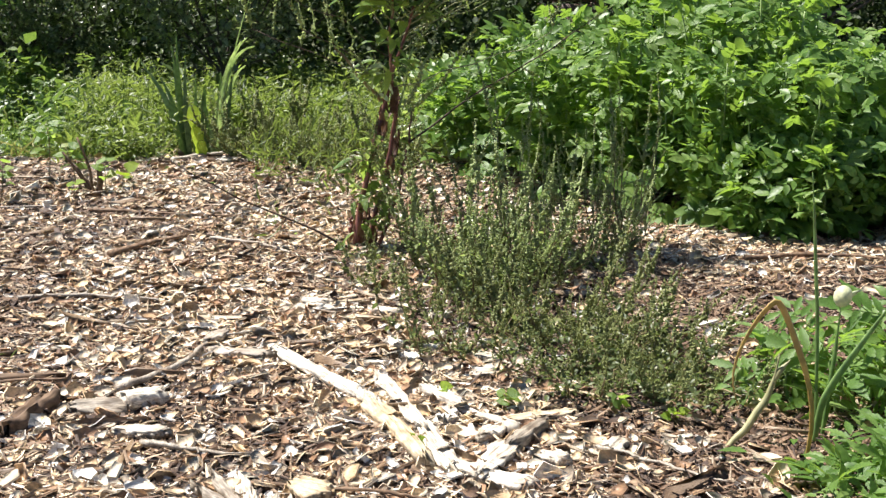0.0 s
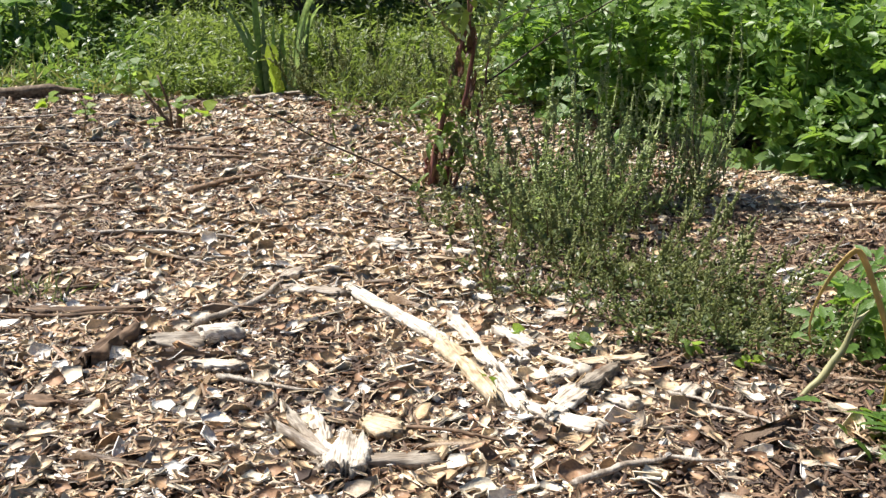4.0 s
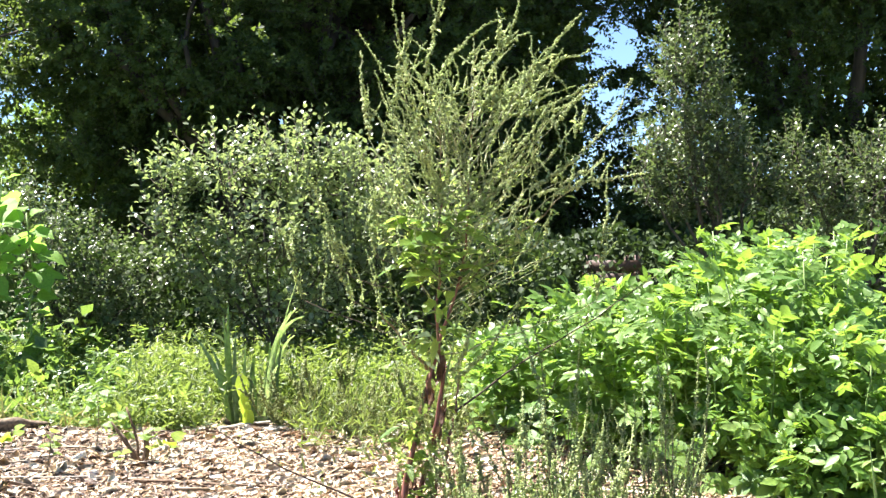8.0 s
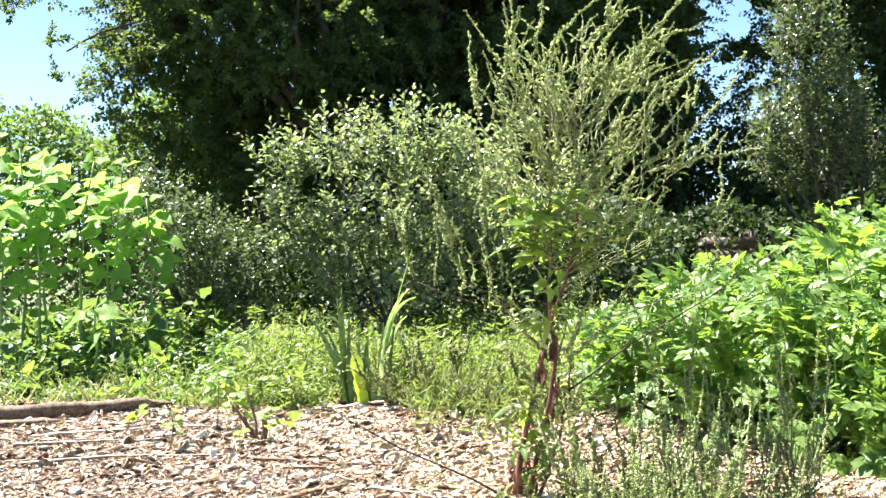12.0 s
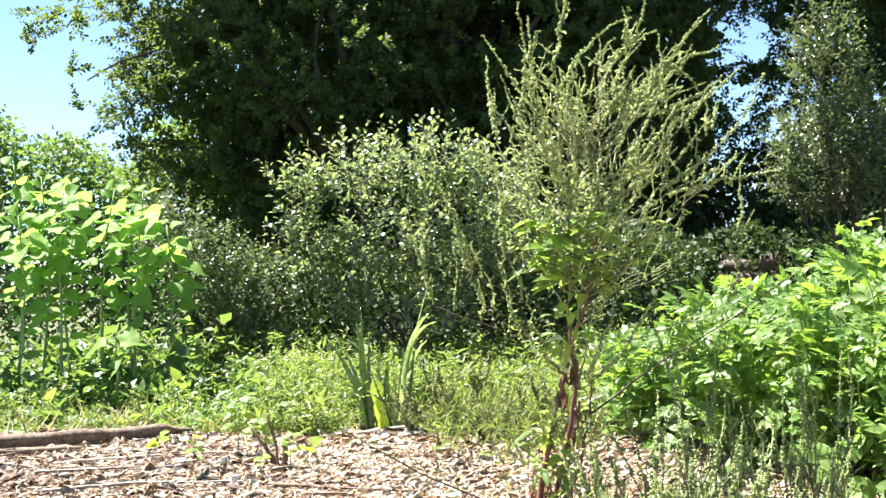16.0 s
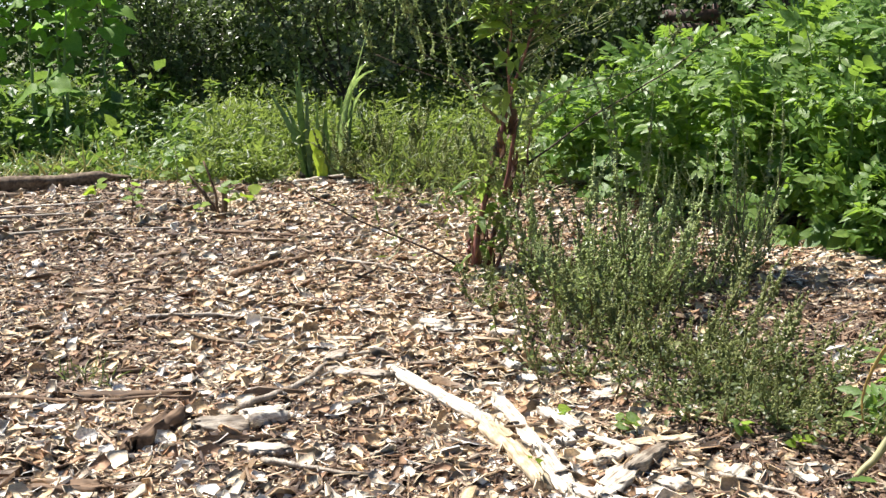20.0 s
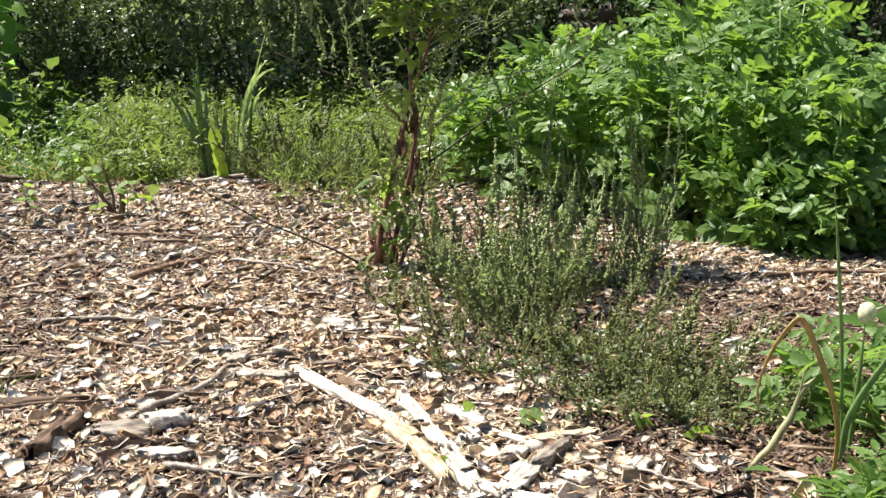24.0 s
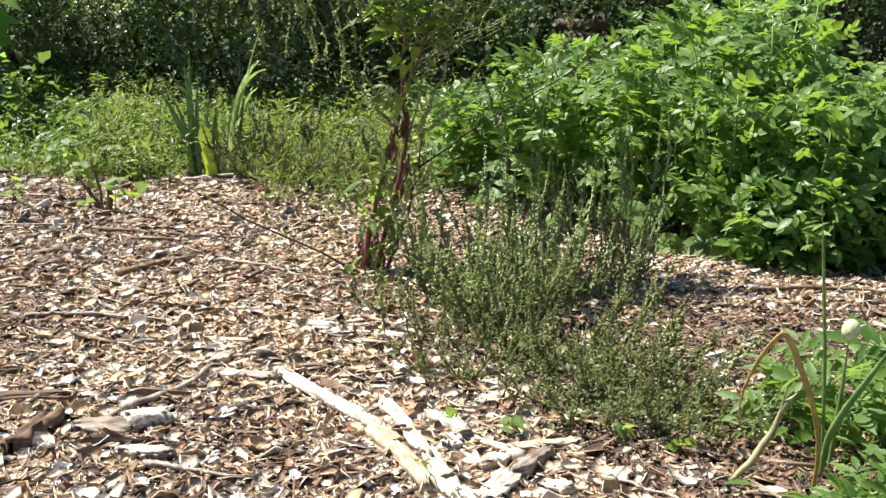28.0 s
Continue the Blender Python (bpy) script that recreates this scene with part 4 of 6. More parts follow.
# ---------------------------------------------------------------- strap-leaved clump in the weeds
tuft = thing("strap_leaf_clump", (-0.53, 8.6, -0.03), "clump of upright grey-green strap leaves with one yellowing leaf", "plant")
for x0, b, bow, w in ((-0.14, (-0.2, 0.0, 0.87), (-0.02, 0, 0), 0.027), (-0.16, (-0.24, 0.05, 0.8), (0.0, 0, 0.02), 0.024), (-0.12, (-0.14, -0.04, 0.72), (-0.02, 0, 0), 0.024), (-0.17, (-0.44, -0.05, 0.68), (0.05, 0, 0.04), 0.024),
                      (-0.15, (-0.32, 0.0, 0.58), (0.02, 0, 0.05), 0.022), (-0.1, (-0.08, 0.05, 0.6), (0.0, 0, 0), 0.02), (0.08, (0.29, 0.05, 0.86), (-0.06, 0, 0.15), 0.026), (0.09, (0.34, 0.0, 0.8), (-0.08, 0, 0.2), 0.024),
                      (0.07, (0.25, -0.04, 0.84), (-0.04, 0, 0.12), 0.024), (0.1, (0.27, 0.1, 0.66), (-0.04, 0, 0.14), 0.022), (0.09, (0.31, 0.1, 1.14), (-0.05, 0, 0.0), 0.009), (0.06, (0.1, 0.0, 0.62), (0.0, 0, 0.02), 0.026),
                      (0.02, (0.0, -0.12, 0.54), (-0.03, 0, 0.08), 0.028), (0.05, (0.16, -0.1, 0.46), (0.0, 0, 0.1), 0.026), (0.04, (0.07, -0.14, 0.36), (-0.02, 0, 0.06), 0.026), (0.1, (0.18, 0.02, 0.58), (0.0, 0, 0.06), 0.022)):
    strap(bend((x0, b[1] * 0.5, -0.05), b, bow, 8), w * (1.25 if b[0] > 0.2 else 0.85), "strap_leaf", M_BLADE if b[0] > 0.2 or b[2] < 0.5 else M_GREENBLADE, tuft, "pale grey-green strap leaf" if b[0] > 0.2 or b[2] < 0.5 else "dark green strap leaf", 0.08, (-0.75, 0.6, 0.3) if b[0] > 0.2 else (-0.5, 0.8, 0.1))
for q in range(3):
    part("yellow_leaf", mesh_of("yellow_leaf", *outline_leaf([(0.15, 0.15), (0.4, 0.22), (0.7, 0.16), (0.9, 0.08)], 0.2, 0.2), M_YELLOW), tuft, "limp bright yellow leaf",
         basis((-0.09 + 0.03 * q, -0.24 - 0.02 * q, 0.42 - 0.12 * q), (0.12 - 0.08 * q, -0.12, -1), (0.1 * q, -1, 0.1), 0.22 - 0.015 * q))


# ---------------------------------------------------------------- tall broad-leaved stalks
def broad_leaf(seed, mat=None):
    g = np.random.default_rng(seed)
    v, f = HEART
    v = v.copy()
    v[:, 1] += 0.35
    v[:, 2] += 0.05 * np.sin(7 * v[:, 1] + seed) * np.abs(v[:, 0]) * 3 - g.uniform(0.0, 0.12) * v[:, 1] ** 2
    return mesh_of("leaf", *joined([(v, f), tube([(0, 0, 0), (0, 0.18, 0.02), (0, 0.4, 0.0)], [0.018, 0.014, 0.012], 4)]), mat or M_BROAD)


BROAD = [broad_leaf(k) for k in range(6)]
TENDER = [broad_leaf(k, M_SEEDLING) for k in range(6)]
DULL = [broad_leaf(k, M_ORLEAF) for k in range(6)]


def stalk_plant(x, y, h, seed, n=23, size=0.265):
    g = np.random.default_rng(seed)
    plant = thing("broad_leaf_stalk", (x, y, -0.1), "tall green stalk with large bright heart-shaped leaves", "plant", "tall broad-leaved stalks")
    p = bend((0, 0, 0), (g.normal(0, 0.06), g.normal(0, 0.06), h + 0.1), (g.normal(0, 0.04), 0, 0), 9, 0.01, g)
    part("stem", mesh_of("stem", *tube(p, np.linspace(0.017, 0.007, 9), 6), M_GREENSTEM, True), plant)
    for k in range(n):
        t = 0.3 + 0.7 * (k / (n - 1)) ** 0.7
        a = [np.interp(t * 8, np.arange(9), p[:, i]) for i in range(3)]
        th = k * 2.4 + g.normal(0, 0.3)
        young = t > 0.94
        fall = 0.7 if young else g.uniform(-0.45, 0.3)
        part("leaf", BROAD[k % 6], plant, m=basis(a, (math.cos(th), math.sin(th), fall), (0.4 * math.cos(th) - 0.25 + g.normal(0, 0.25), 0.4 * math.sin(th) - 0.4, 0.8), size * g.uniform(0.75, 1.15) * (0.5 if young else 0.35 + 0.7 * t)))


for k, (x, y, h) in enumerate([(-3.68, 10.9, 1.95), (-3.38, 11.2, 1.98), (-3.02, 10.9, 1.92), (-2.75, 11.2, 1.62), (-4.0, 11.1, 2.1), (-4.3, 11.3, 2.25), (-4.05, 10.7, 1.7), (-4.65, 11.0, 2.1), (-3.2, 11.6, 1.8), (-3.85, 11.7, 2.1)]):
    stalk_plant(x, y, h, 200 + k)
stalk_plant(-2.92, 10.05, 0.75, 230, 7, 0.22)


# ---------------------------------------------------------------- low weeds and grass
def weed_patch(name, label, box, count, hgt, leaf, leaves, seed, mat=M_WEED, shape=OVATE, wide=0.8):
    g = np.random.default_rng(seed)
    x0, x1, y0, y1 = box
    x, y = g.uniform(x0, x1, count), g.uniform(y0, y1, count)
    y = np.maximum(y, bed_edge(x) - 0.12 + g.exponential(0.1, count))
    clear = ~((np.abs(x + 0.52) < 0.42) & (y < 9.15)) | (g.uniform(0, 1, count) < 0.12)
    x, y = x[clear], y[clear]
    count = len(x)
    h = hgt * g.uniform(0.45, 1.15, count) * (0.8 + 0.14 * np.sin(1.9 * x + 1.1 * y) + 0.16 * np.sin(5.3 * x - 3.1 * y)) * np.clip(0.55 + (y - bed_edge(x)) * 0.45, 0.45, 1) * (1 - 0.35 * np.exp(-((x + 2.9) / 0.9) ** 2) * (y < 9.8))
    tilt = g.normal(0, 0.16, (count, 2))
    k = np.repeat(np.arange(count), leaves)
    t = g.uniform(0.12, 1.0, len(k))
    at = np.stack([x[k] + tilt[k, 0] * h[k] * t, y[k] + tilt[k, 1] * h[k] * t, -0.08 + h[k] * t], 1) + g.normal(0, 0.035, (len(k), 3)) * [1, 1, 0.4]
    al = ball(len(k), g) * [1, 1, 0.7] + [0, 0, 0.45]
    own = np.exp(g.normal(0, 0.42, count))
    v, f = cloud(shape, at, al, ball(len(k), g) * 0.5 + [0, 0, 1], leaf * own[k] * g.uniform(0.5, 1.25, len(k)), wide)
    a = np.stack([x, y, np.full(count, -0.09)], 1)
    st = cloud(STEMLET, a, np.stack([tilt[:, 0], tilt[:, 1], np.ones(count)], 1), ball(count, g), h * 1.06, 0.02)
    tagged(new(name, mesh_of(name, *joined([(v, f), st]), mat)), label, "weeds", kind="stuff")


weed_patch("low_weeds", "low bright green weeds with small leaves", (-1.5, 3.2, 8.45, 12.8), 1500, 0.5, 0.038, 30, 301, wide=0.6)
weed_patch("mixed_weeds", "dull green weeds of mixed leaf sizes", (-6.5, -1.2, 8.45, 12.8), 1500, 0.44, 0.044, 24, 306, M_HEDGE, wide=0.7)
weed_patch("long_leaf_weeds", "weeds with long narrow leaves", (-6.5, 3.0, 8.45, 11.5), 1300, 0.44, 0.06, 11, 307, M_WEED, LANCE, 0.75)
weed_patch("broad_weeds", "weeds with broad pale leaves", (-6.0, 2.4, 8.8, 12.5), 210, 0.5, 0.11, 8, 308, M_WEED, OVATE, 0.95)
weed_patch("feathery_weeds", "fine feathery weeds at the edge of the mulch", (-1.5, 1.6, 8.2, 10.5), 1500, 0.68, 0.05, 28, 302, M_FINE, RHOMB, 0.4)
weed_patch("taller_weeds", "taller weeds in front of the dark shrubs", (-7.5, 2.5, 10.6, 14.5), 900, 0.62, 0.06, 24, 303, shape=RHOMB, wide=1.0)
weed_patch("ivy_weeds", "leafy green weeds between broad-leaved stalks and shrubs", (-7.5, -1.6, 9.9, 14.5), 600, 0.64, 0.1, 18, 304, M_HEDGE, RHOMB, 1.1)
g = np.random.default_rng(309)
n = 520
ex = g.normal(0.15, 0.45, n)
ey = bed_edge(ex) - g.exponential(0.4, n)
ex = np.where(np.abs(ex + 0.52) < 0.34, ex + 0.6, ex)
el = np.stack([ex, ey, mound(ex, ey)], 1)[np.repeat(np.arange(n), 9)]
t = g.uniform(0, 1, len(el))
el = el + np.stack([g.normal(0, 0.03, len(el)), g.normal(0, 0.03, len(el)), 0.22 * t], 1)
tagged(new("edge_weeds", mesh_of("edge_weeds", *cloud(LANCE, el, ball(len(el), g) + [0, 0, 0.5], ball(len(el), g), g.uniform(0.03, 0.1, len(el)), 0.5), M_FINE)), "yellow-green weeds creeping over the edge of the mulch", "weeds", kind="stuff")
g = np.random.default_rng(305)
n = 1700
gx, gy = g.uniform(-6.5, 2.0, n), 8.5 + g.exponential(0.7, n)
gx[: n // 2] = g.normal(-2.6, 0.9, n // 2)
gy = np.maximum(gy, bed_edge(gx) - 0.05)
blades = cloud(LANCE, np.stack([gx, gy, np.full(n, -0.08)], 1), np.stack([g.normal(0, 0.8, n), g.normal(0, 0.6, n), g.uniform(-0.05, 0.6, n)], 1), ball(n, g), g.uniform(0.1, 0.42, n), 0.13)
tagged(new("straw_grass", mesh_of("straw_grass", *blades, M_STRAW)), "thin yellowing grass blades among the weeds", "grass", kind="stuff")


# ---------------------------------------------------------------- woody plants
def crown_of(centres, radii, n, g, shell=0.0):
    """Points inside a set of ellipsoids, larger ones taking more."""
    centres, radii = np.asarray(centres, float), np.asarray(radii, float)
    w = radii.prod(1) ** 0.6
    k = g.choice(len(centres), n, p=w / w.sum())
    r = (shell + (1 - shell) * g.uniform(0, 1, n)) ** (1 / 3)
    return centres[k] + ball(n, g) * radii[k] * r[:, None], k


def woody(name, label, at, centres, radii, twigs, per, leaf, mat, seed, trunk_r=0.06, trunk_h=0.8, twig_len=0.28, up=0.6, shape=RHOMB, wide=1.2, category="tree", shell=0.35, limbs=9, group="", clump=0.0, boughs=()):
    """A tree or shrub: trunk, limbs that fork towards the crown, and sprays of twigs set with leaves on both sides."""
    g = np.random.default_rng(seed)
    plant = thing(name, at, label, category, group)
    top = np.array([g.normal(0, 0.06), g.normal(0, 0.06), trunk_h])
    part("trunk", mesh_of("trunk", *tube(bend((0, 0, -0.1), top, (0.03, 0, 0), 8, 0.01, g), np.linspace(trunk_r * 1.3, trunk_r * 0.8, 8), 9), M_TRUNK, True), plant)
    if clump:
        mids, km = crown_of(centres, radii, max(8, twigs // 9), g, shell)
        pick = g.integers(len(mids), size=twigs)
        ks = km[pick]
        ends = mids[pick] + ball(twigs, g) * (clump * g.uniform(0, 1, twigs) ** 0.5)[:, None] * [1.3, 1, 0.6]
        free, kf = crown_of(centres, radii, twigs, g, shell)
        loose = (g.uniform(0, 1, twigs) < 0.35) | (np.asarray(radii, float)[ks].min(1) < 0.5)
        ends[loose], ks[loose] = free[loose], kf[loose]
    else:
        ends, ks = crown_of(centres, radii, twigs, g, shell)
    for k in range(limbs):
        q = k % min(len(centres), 7)
        e = np.asarray(centres[q]) + ball(1, g)[0] * np.asarray(radii[q]) * 0.6
        part("limb", mesh_of("limb", *tube(bend(top * g.uniform(0.75, 1), e, (0, 0, -0.12 * np.linalg.norm(e - top) * g.uniform(0, 1)), 9, 0.02, g), np.linspace(trunk_r * 0.6, trunk_r * 0.12, 9), 6), M_TRUNK, True), plant)
    for a, b, sag, r in boughs:
        part("bough", mesh_of("bough", *tube(bend(a, b, sag, 11, 0.03, g), np.linspace(r, r * 0.3, 11), 7), M_TRUNK, True), plant)
    mid = np.asarray(centres, float)[ks]
    d = unit(unit(ends - mid) * 0.8 + ball(twigs, g) * 0.55 + [0, 0, up])
    L = np.minimum(twig_len, 0.25 + 1.6 * np.asarray(radii, float)[ks].min(1)) * g.uniform(0.5, 1.4, twigs)
    foot = ends - d * L[:, None] * 0.5
    tw = cloud((np.array([(-0.5, 0, 0), (0.5, 0, 0), (0, 1, 0), (0, 0, 0.012)], float), np.array([(0, 1, 2), (1, 3, 2), (3, 0, 2)])), foot, d, ball(twigs, g), L * 1.03, 0.02)
    part("brushwood", mesh_of("brushwood", *tw, M_TRUNK), plant, kind="stuff")
    k = np.repeat(np.arange(twigs), per)
    q = np.tile(np.arange(per), twigs)
    t = 0.12 + 0.88 * (q + g.uniform(-0.3, 0.3, len(k))) / (per - 1)
    a = unit(np.cross(d, [0.21, 0.34, 0.92]))
    b = np.cross(d, a)
    th = g.uniform(0, 6.28, twigs)[k] + 2.4 * q
    side = a[k] * np.cos(th)[:, None] + b[k] * np.sin(th)[:, None]
    al = unit(d[k] * (0.35 + 0.9 * t)[:, None] + side + ball(len(k), g) * 0.3)
    at_l = foot[k] + d[k] * (L[k] * t)[:, None] + side * 0.12 * leaf + g.normal(0, 0.1 * leaf, (len(k), 3))
    v, f = cloud(shape, at_l, al, ball(len(k), g) * 0.7 + d[k] * 0.4 + [0, 0, 0.7], leaf * g.uniform(0.6, 1.2, len(k)) * (1.12 - 0.4 * t), wide)
    part("crown", mesh_of("crown", v, f, mat), plant, kind="stuff")
    return plant


woody("apple_tree", "small spreading apple tree with glossy grey-green leaves", (-0.5, 12.2, 0),
      [(-0.6, 0, 2.15), (0.1, 0.1, 2.2), (-1.15, -0.1, 2.08), (0.8, 0.2, 2.05), (-0.1, -0.3, 1.5), (-0.6, -0.1, 1.2), (1.5, 0.3, 1.6), (0.5, 0.1, 1.1), (-0.1, -0.35, 0.75), (-1.1, 0, 1.5), (0.9, -0.1, 1.5)],
      [(0.42, 0.5, 0.3), (0.55, 0.6, 0.34), (0.3, 0.3, 0.12), (0.55, 0.6, 0.34), (0.6, 0.5, 0.35), (0.5, 0.4, 0.3), (0.55, 0.5, 0.5), (0.5, 0.4, 0.3), (0.7, 0.3, 0.3), (0.25, 0.3, 0.3), (0.5, 0.4, 0.35)], 600, 14, 0.085, M_APPLE, 401, 0.03, 0.35, 0.52, 0.9, OVATE, 0.95)
woody("shrub", "low shrub with small glossy leaves", (-2.6, 12.4, 0), [(0, 0, 1.05), (-0.4, 0, 1.5), (0.5, 0, 0.8)], [(0.6, 0.5, 0.6), (0.4, 0.4, 0.45), (0.5, 0.5, 0.5)],
      430, 14, 0.064, M_SHRUB, 402, 0.04, 0.4, 0.34, 0.9, OVATE, 0.9, "shrub", group="garden shrubs")
woody("shrub", "upright shrub with pale grey-green leaves", (4.45, 13.2, 0), [(-0.35, 0, 3.25), (-0.55, 0, 2.6), (0.3, 0, 2.3), (-0.4, 0, 2.1), (-0.45, 0, 3.7), (-0.1, 0, 2.7), (-0.85, -0.1, 2.25)],
      [(0.42, 0.5, 0.5), (0.4, 0.4, 0.4), (0.45, 0.5, 0.4), (0.6, 0.5, 0.4), (0.28, 0.3, 0.35), (0.45, 0.4, 0.5), (0.3, 0.3, 0.3)], 400, 16, 0.075, M_SILVER, 403, 0.05, 1.0, 0.5, 1.0, OVATE, 0.8, "shrub", group="garden shrubs")
woody("shrub", "rounded shrub with pale grey-green leaves", (6.1, 13.2, 0), [(0, 0, 2.1), (0.5, 0, 2.4), (-0.6, 0, 1.8), (0.9, 0, 1.7), (-0.75, 0, 2.35)],
      [(0.6, 0.5, 0.5), (0.5, 0.4, 0.4), (0.55, 0.5, 0.5), (0.6, 0.5, 0.5), (0.22, 0.2, 0.45)], 420, 16, 0.075, M_SILVER, 404, 0.05, 1.0, 0.5, 1.0, OVATE, 0.8, "shrub", group="garden shrubs")
woody("large_tree", "large dark leafy tree casting deep shade", (-0.8, 18.5, 0),
      [(-1.5, 0, 4.5), (1.5, 0, 4.8), (-0.5, 1, 6.5), (2.4, -0.4, 3.6), (-2.5, -0.3, 4.5), (0, 0, 2.4), (-2.6, 0.4, 2.4), (2.6, 0.4, 2.0), (3.6, 0.8, 5.9), (-3.0, 0.5, 5.6), (0.6, -0.6, 3.4), (3.9, 0.3, 3.0), (3.9, 0.2, 4.3), (5.2, 0.5, 2.0), (5.3, 0.4, 5.75),
       (-5.2, 0.2, 5.5), (-5.25, 0, 4.5), (-5.05, 0, 3.95), (-4.2, 0, 4.6), (-4.4, 0.3, 5.2), (0.0, 2.4, 4.4), (2.2, 2.2, 5.9), (-2.4, 2.2, 5.2), (-3.9, -0.4, 3.75), (-3.1, -0.3, 3.2), (-4.15, -0.3, 3.2), (-5.9, 0, 5.0), (4.65, 0.1, 4.7), (4.75, 0.1, 3.8), (5.4, 0.1, 3.1), (5.7, 0.1, 5.12), (4.4, 0.2, 5.3), (5.35, 0.1, 4.17), (4.45, 0.0, 4.9), (4.45, 0.3, 4.3), (4.5, 0.0, 3.6), (4.7, 0.3, 3.2)],
      [(2.0, 1.8, 1.5), (2.0, 1.8, 1.6), (3.2, 2.0, 1.5), (1.4, 1.3, 1.2), (1.3, 1.2, 1.0), (2.4, 1.2, 1.6), (1.6, 1.0, 1.3), (1.6, 1.0, 1.4), (1.6, 1.2, 0.9), (1.4, 1.2, 1.0), (1.8, 1.0, 1.2), (0.75, 0.8, 0.8), (0.6, 0.6, 0.7), (1.2, 0.8, 1.0), (1.3, 0.8, 0.45),
       (1.0, 0.7, 0.36), (0.32, 0.3, 0.1), (0.22, 0.3, 0.13), (0.45, 0.5, 0.45), (0.6, 0.5, 0.35), (3.2, 1.0, 3.6), (2.3, 1.0, 2.0), (2.0, 1.0, 2.2), (0.55, 0.7, 0.5), (0.8, 0.7, 0.6), (0.35, 0.5, 0.35), (0.4, 0.3, 0.12), (0.3, 0.4, 0.6), (0.5, 0.45, 0.55), (0.8, 0.4, 0.45), (0.8, 0.4, 0.16), (0.9, 0.5, 0.3), (0.5, 0.3, 0.1), (0.4, 0.5, 0.45), (0.4, 0.5, 0.45), (0.42, 0.5, 0.4), (0.5, 0.5, 0.3)],
      8200, 30, 0.092, M_TREE, 405, 0.32, 2.4, 0.6, 0.05, RHOMB, 1.3, limbs=16, group="large trees", clump=0.6,
      boughs=[((-0.3, -0.6, 2.2), (-3.2, -0.5, 5.8), (0.1, 0, -0.25), 0.1), ((-1.4, -0.6, 3.7), (-1.0, -0.6, 6.2), (-0.1, 0, 0), 0.05), ((3.0, -0.2, 4.0), (5.3, 0.1, 3.55), (0, 0, -0.12), 0.014), ((-2.4, -0.8, 4.7), (-4.9, -0.4, 4.2), (0, 0, 0.2), 0.04)])
# Added crown out of the camera's sight, to keep sun off the tree below
woody("large_tree", "unseen high crown added to shade the large dark tree", (1.6, 20.5, 0), [(-5.6, -1.9, 7.3), (-2.6, -1.6, 7.6), (0, -2.2, 8.2), (2.8, -1.6, 8.0), (5.2, -1.6, 7.8), (-1.5, 0.4, 8.6), (1.6, 0.4, 9.2), (4.2, 0.4, 8.8), (7.5, -1.0, 8.0)],
      [(1.5, 1.5, 0.8), (1.9, 1.6, 0.9), (2.2, 1.6, 1.1), (2.2, 1.6, 1.0), (2.0, 1.5, 0.9), (2.4, 1.8, 1.3), (2.6, 1.8, 1.4), (2.4, 1.8, 1.3), (2.2, 1.8, 1.1)], 2600, 12, 0.26, M_TREE, 411, 0.3, 6.0, 0.7, 0.1, RHOMB, 1.3, limbs=10, group="large trees")
woody("large_tree", "large dark leafy tree casting deep shade", (8.2, 18.5, 0),
      [(0, 0, 4.5), (-1.5, -0.3, 5.8), (1.0, 0, 6.2), (-0.8, 0, 2.6), (1.6, 0, 2.6), (2.5, 0, 4.6), (-2.2, 0, 1.6), (-3.2, 0.4, 6.0), (-2.95, 0, 5.05), (-3.4, 0, 4.28), (-2.65, 0, 3.6), (-2.2, 0, 4.5), (1.4, 2.2, 4.2), (-3.6, 0, 4.22), (-2.75, 0.3, 4.0), (-2.85, 0, 5.1)],
      [(1.9, 1.6, 1.6), (1.6, 1.3, 0.8), (2.2, 1.6, 1.2), (1.5, 1.2, 1.5), (1.8, 1.2, 1.6), (1.6, 1.3, 1.6), (1.6, 1.2, 1.3), (1.3, 1.0, 0.6), (0.4, 0.5, 0.2), (0.2, 0.4, 0.1), (0.4, 0.4, 0.6), (0.6, 0.6, 0.8), (2.2, 1.0, 3.4), (0.4, 0.4, 0.12), (0.6, 0.5, 0.9), (0.6, 0.5, 0.3)],
      4800, 30, 0.092, M_TREE, 406, 0.3, 2.4, 0.6, 0.05, RHOMB, 1.3, limbs=14, group="large trees", clump=0.6,
      boughs=[((-2.0, 0.3, 3.9), (-3.9, 0.2, 5.2), (0.1, 0, 0.2), 0.018), ((-2.3, -0.2, 4.4), (-3.85, 0.0, 4.2), (0, 0, 0.08), 0.014), ((-2.9, 0.1, 4.75), (-3.1, 0, 5.6), (0, 0, 0), 0.014)])


def hedge(name, label, x0, x1, y, h, count, leaf, mat, seed):
    g = np.random.default_rng(seed)
    x = g.uniform(x0, x1, count)
    top = h * (1 + 0.12 * np.sin(1.3 * x) + 0.07 * np.sin(3.7 * x + 1))
    z = top * g.uniform(0, 1, count) ** 0.8
    at = np.stack([x, y + g.normal(0, 0.5, count) - 0.25 * np.sin(2.2 * x), z], 1)
    v, f = cloud(RHOMB, at, ball(count, g), ball(count, g) * 0.8 + [0, 0, 0.7], leaf * g.uniform(0.6, 1.2, count), 1.2)
    tagged(new(name, mesh_of(name, v, f, mat)), label, "hedge", kind="stuff")


